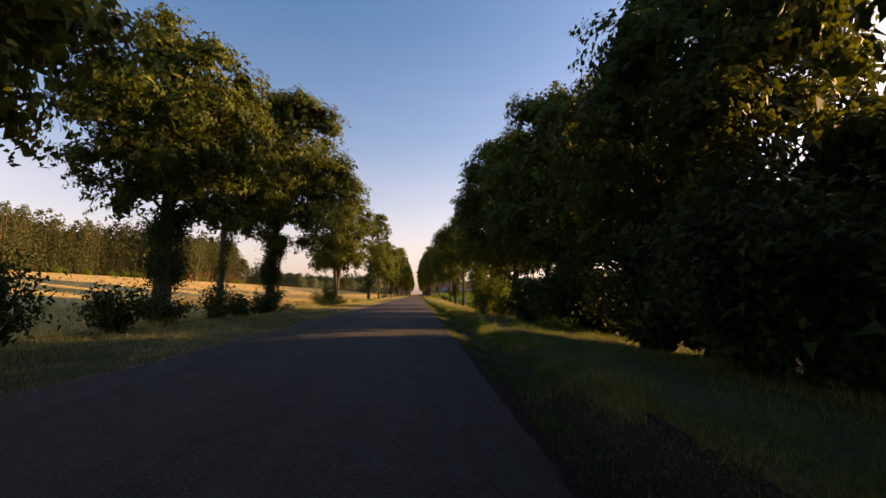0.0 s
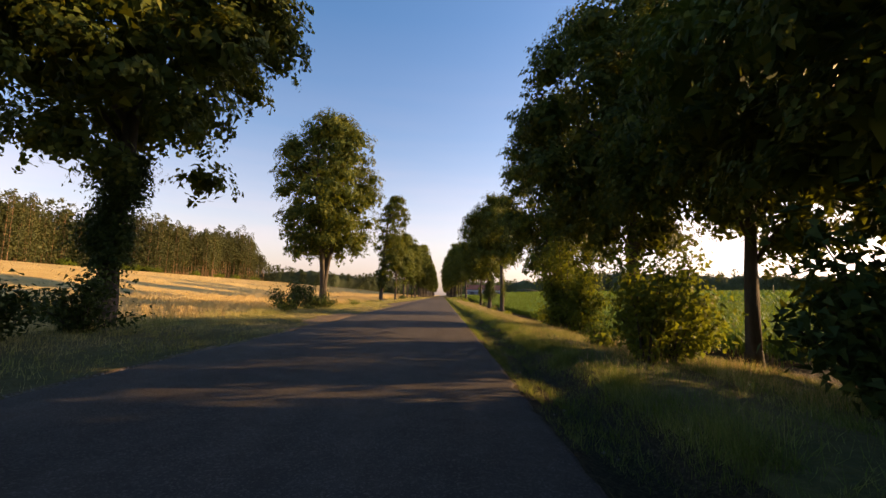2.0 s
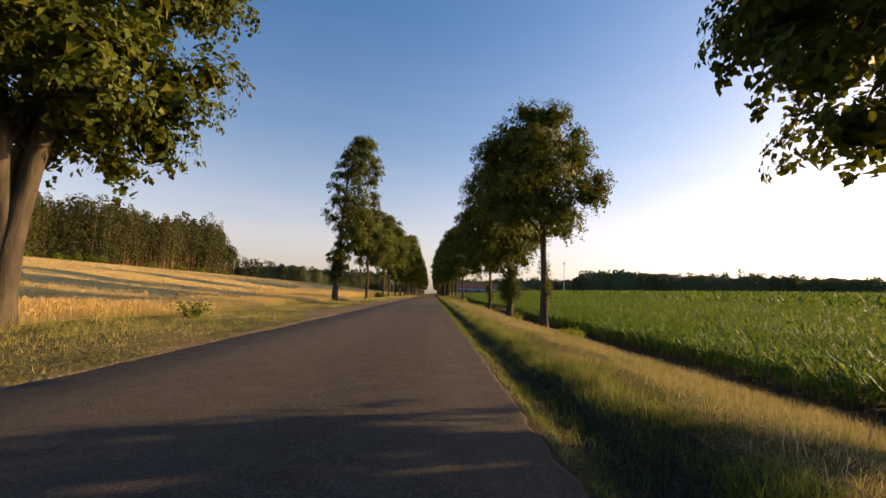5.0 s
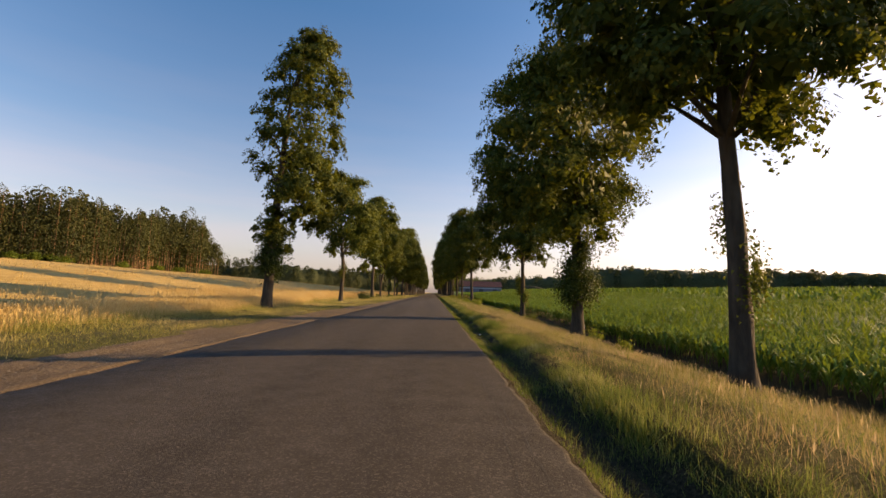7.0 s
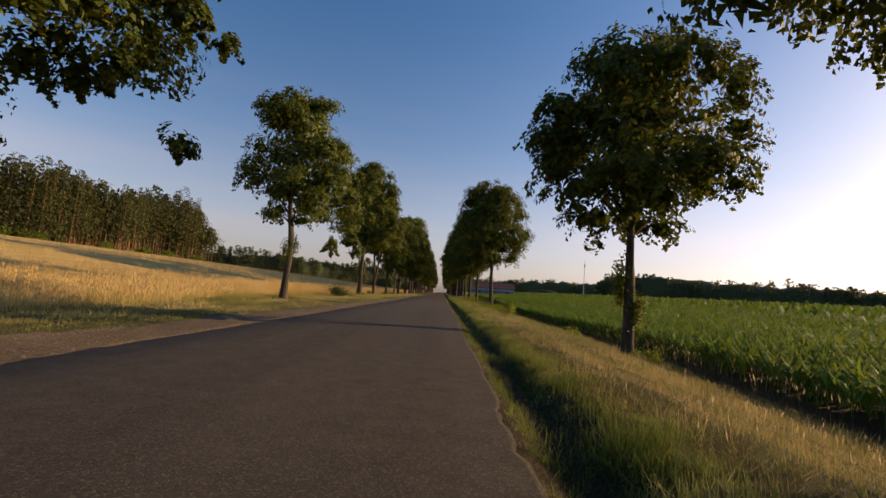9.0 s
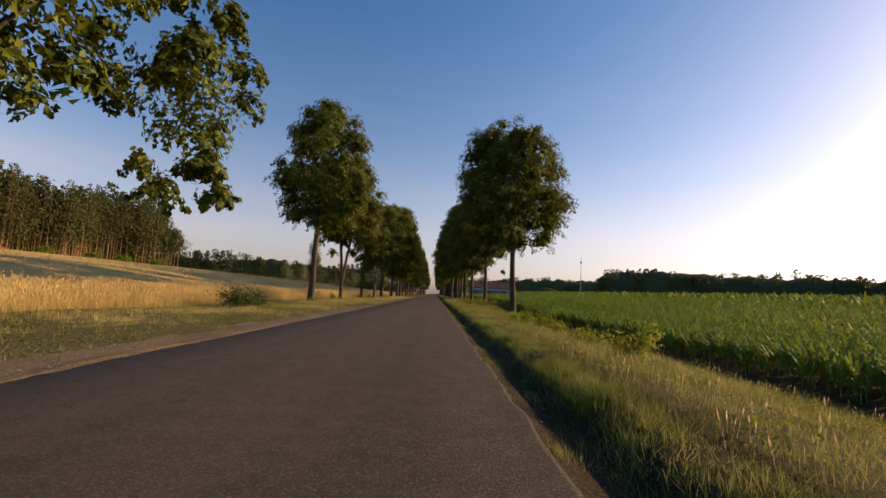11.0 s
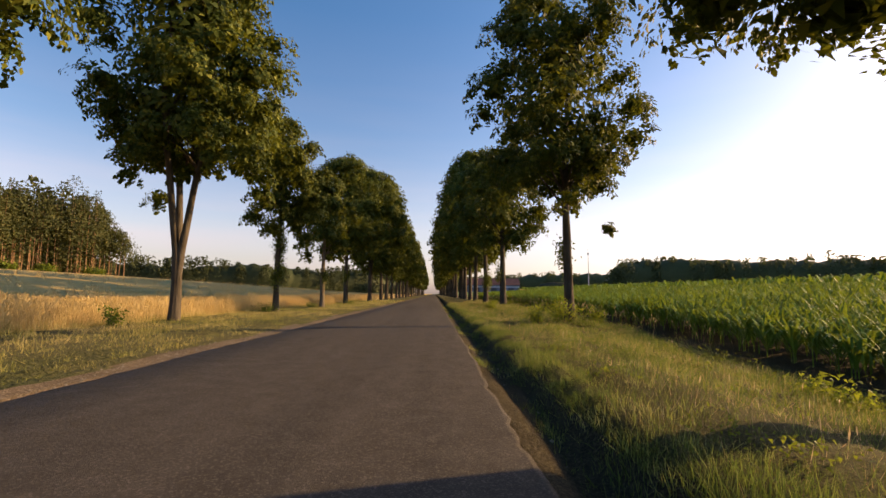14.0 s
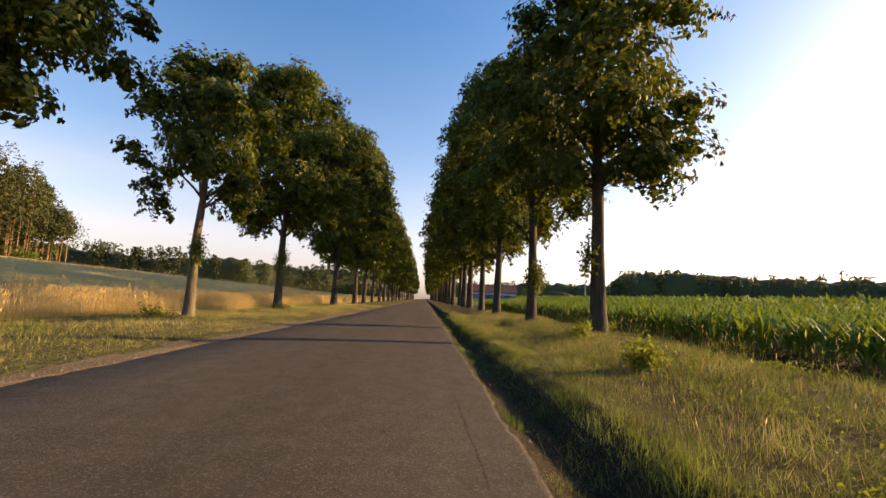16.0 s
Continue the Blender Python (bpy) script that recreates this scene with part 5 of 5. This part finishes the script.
def barn():
    z = float(land(40, 415)) - 0.3
    t = thing("barn", 40, 415, z, "long farm barn with blue-grey walls and a red-brown roof", "barn")
    bm = bmesh.new()
    box(bm, -19, 14, 0, 12, 0, 4.6)
    part("wall", bm, plain("barn_wall", (0.16, 0.18, 0.26), 0.8, 0.2, 0.6), t)
    bm = bmesh.new()
    vs = [bm.verts.new(p) for p in ((-19.6, -0.8, 4.5), (14.6, -0.8, 4.5), (14.6, 6, 9.0), (-19.6, 6, 9.0), (-19.6, 12.8, 4.5), (14.6, 12.8, 4.5))]
    for q in ((0, 1, 2, 3), (3, 2, 5, 4), (0, 3, 4), (1, 5, 2), (0, 4, 5, 1)):
        bm.faces.new([vs[i] for i in q])
    part("roof", bm, plain("barn_roof", (0.11, 0.052, 0.048), 0.85, 0.25, 0.5), t)
    bm = bmesh.new()
    box(bm, -19.05, 14.05, -0.06, 0.02, 2.9, 3.8)
    part("light_band", bm, plain("barn_light_band", (0.40, 0.44, 0.55), 0.6, 0.15, 1.0), t, "pale band of windows")
    for k in range(3):
        bm = bmesh.new()
        box(bm, -15 + k * 11, -11.5 + k * 11, -0.1, 0.02, 0, 2.7)
        part("barn_door", bm, plain("barn_door_paint", (0.07, 0.075, 0.10), 0.7, 0.2, 2.0), t)


def heap():
    r = np.random.default_rng(501)
    n, m = 40, 12
    xs, ys = np.linspace(0, 26, n), np.linspace(0, 7, m)
    X, Y = np.meshgrid(xs, ys, indexing="ij")
    Z = 4.4 * np.sqrt(np.clip(np.sin(X / 26 * np.pi), 0, 1)) * np.sin(Y / 7 * np.pi) + r.normal(0, 0.14, X.shape)
    i, j = np.meshgrid(np.arange(n - 1), np.arange(m - 1), indexing="ij")
    f = np.stack([i * m + j, (i + 1) * m + j, (i + 1) * m + j + 1, i * m + j + 1], -1).reshape(-1, 4)
    me = mesh_np("earth_heap", np.stack([X, Y, Z], -1).reshape(-1, 3), f)
    ob = solid("earth_heap", me, plain("dark_heap", (0.035, 0.04, 0.022), 0.95, 0.4, 0.6), smooth=True)
    ob.location = (60, 395, float(land(70, 398)) + 0.2)
    tagged(ob, "long low heap of dark earth at the field's end", "heap")


def mast():
    z = float(land(175, 640))
    t = thing("radio_mast", 178, 640, z, "thin steel radio mast far beyond the fields", "mast")
    bm = bmesh.new()
    bmesh.ops.create_cone(bm, cap_ends=True, segments=8, radius1=0.55, radius2=0.2, depth=46, matrix=Matrix.Translation((0, 0, 23)))
    part("pole", bm, plain("mast_steel", (0.35, 0.36, 0.38), 0.5, 0.1, 1.0), t)
    bm = bmesh.new()
    box(bm, -0.9, 0.9, -0.3, 0.3, 38, 40.5)
    part("antenna", bm, plain("antenna_grey", (0.5, 0.5, 0.5), 0.5, 0.1, 1.0), t)


def stone(x, y, size, seed, label="rounded pale fieldstone in the grass"):
    r = np.random.default_rng(seed)
    bm = bmesh.new()
    bmesh.ops.create_icosphere(bm, subdivisions=2, radius=size)
    for v in bm.verts:
        v.co = v.co * r.uniform(0.88, 1.1)
        v.co.z *= 0.62
    me = bpy.data.meshes.new("fieldstone")
    bm.to_mesh(me)
    bm.free()
    ob = solid("fieldstone", me, STONE, smooth=True)
    ob.location = (x, y, float(land(x, y)) + size * 0.35)
    tagged(ob, label, "stone")


def pebbles():
    """Loose stones of the gravel shoulder."""
    r = np.random.default_rng(502)
    n = 9000
    y = r.uniform(0, 190, n)
    x = -4.92 + (gravel_edge(y) + 4.85) * r.uniform(0, 1, n) ** 1.1
    m = 900
    x = np.r_[x, 0.85 + 0.45 * r.uniform(0, 1, m)]
    y = np.r_[y, r.uniform(0, 190, m)]
    s = 0.008 + 0.03 * r.uniform(0, 1, len(x)) ** 2.5
    a = r.uniform(0, 6.28, len(x))
    z = land(x, y)
    unit = np.array([(1, 0, 0), (-0.4, 0.8, 0), (-0.6, -0.8, 0), (0.1, 0.05, 0.75)])
    c, q = np.cos(a), np.sin(a)
    ux = unit[None, :, 0] * c[:, None] - unit[None, :, 1] * q[:, None]
    uy = unit[None, :, 0] * q[:, None] + unit[None, :, 1] * c[:, None]
    v = np.stack([x[:, None] + ux * s[:, None], y[:, None] + uy * s[:, None], z[:, None] - 0.004 + unit[None, :, 2] * s[:, None]], -1).reshape(-1, 3)
    k = np.arange(len(x))[:, None] * 4
    me = mesh_np("pebbles", v, np.concatenate([k + [0, 1, 3], k + [1, 2, 3], k + [2, 0, 3]]))
    tagged(solid("pebbles", me, STONE), "loose stones on the gravel shoulder", "pebbles", kind="stuff")


def litter(x, y):
    """A crumpled scrap of white paper."""
    r = np.random.default_rng(520)
    bm = bmesh.new()
    bmesh.ops.create_icosphere(bm, subdivisions=2, radius=0.035)
    for v in bm.verts:
        v.co = v.co * r.uniform(0.6, 1.2)
        v.co.z *= 0.55
    me = bpy.data.meshes.new("paper_scrap")
    bm.to_mesh(me)
    bm.free()
    ob = solid("paper_scrap", me, plain("white_paper", (0.75, 0.75, 0.74), 0.8, 0.08, 8))
    ob.location = (x, y, float(land(x, y)) + 0.05)
    tagged(ob, "crumpled white paper scrap lying in the roadside grass", "litter")


litter(1.25, 77.9)
barn()
heap()
mast()
stone(5.95, 138.7, 0.2, 511)
stone(-6.3, 61.5, 0.1, 512, "small pale stone on the gravel shoulder")
pebbles()


def crack(points, width, seed):
    """A wandering crack in the asphalt, as a thin strip of dark filler."""
    r = np.random.default_rng(seed)
    (x0, y0), (x1, y1) = points
    n = max(8, int(abs(y1 - y0) / 0.12) + int(abs(x1 - x0) / 0.12))
    k = np.linspace(0, 1, n)
    x = x0 + (x1 - x0) * k + np.cumsum(r.normal(0, 0.012, n)) * (abs(y1 - y0) > 1)
    y = y0 + (y1 - y0) * k + np.cumsum(r.normal(0, 0.012, n)) * (abs(y1 - y0) <= 1)
    z = np.interp(x, [ROAD_L + 0.04, -3.4, -2.0, -0.6, ROAD_R - 0.05], [0.0, 0.012, 0.02, 0.012, 0.0]) + 0.004
    w = width * r.uniform(0.3, 1.2, n)
    along = abs(y1 - y0) > abs(x1 - x0)
    d = np.stack([w, 0 * w, 0 * w], -1) if along else np.stack([0 * w, w, 0 * w], -1)
    p = np.stack([x, y, z], -1)
    v = np.stack([p - d / 2, p + d / 2], 1).reshape(-1, 3)
    i = np.arange(n - 1)[:, None] * 2
    me = mesh_np("crack", v, i + [0, 1, 3, 2])
    tagged(solid("crack", me, TAR), "dark wandering crack in the asphalt", "crack", "cracks in the road")


for k, pts in enumerate((((0.25, 62.0), (0.45, 74.0)), ((0.50, 66.0), (0.30, 72.0)), ((0.1, 147.0), (0.35, 153.5)), ((0.35, 158.5), (0.15, 170.0)), ((0.5, 160.0), (0.42, 166.5)), ((0.3, 131.0), (0.45, 137.5)), ((0.2, 90.0), (0.42, 97.0)),
                         ((-4.2, 107.0), (-4.35, 112.0)), ((0.4, 38.0), (0.25, 43.5)), ((-2.1, 120.0), (-2.0, 131.0)), ((0.05, 149.0), (0.6, 149.3)), ((0.0, 161.0), (0.6, 161.2)))):
    crack(pts, 0.006, 700 + k)
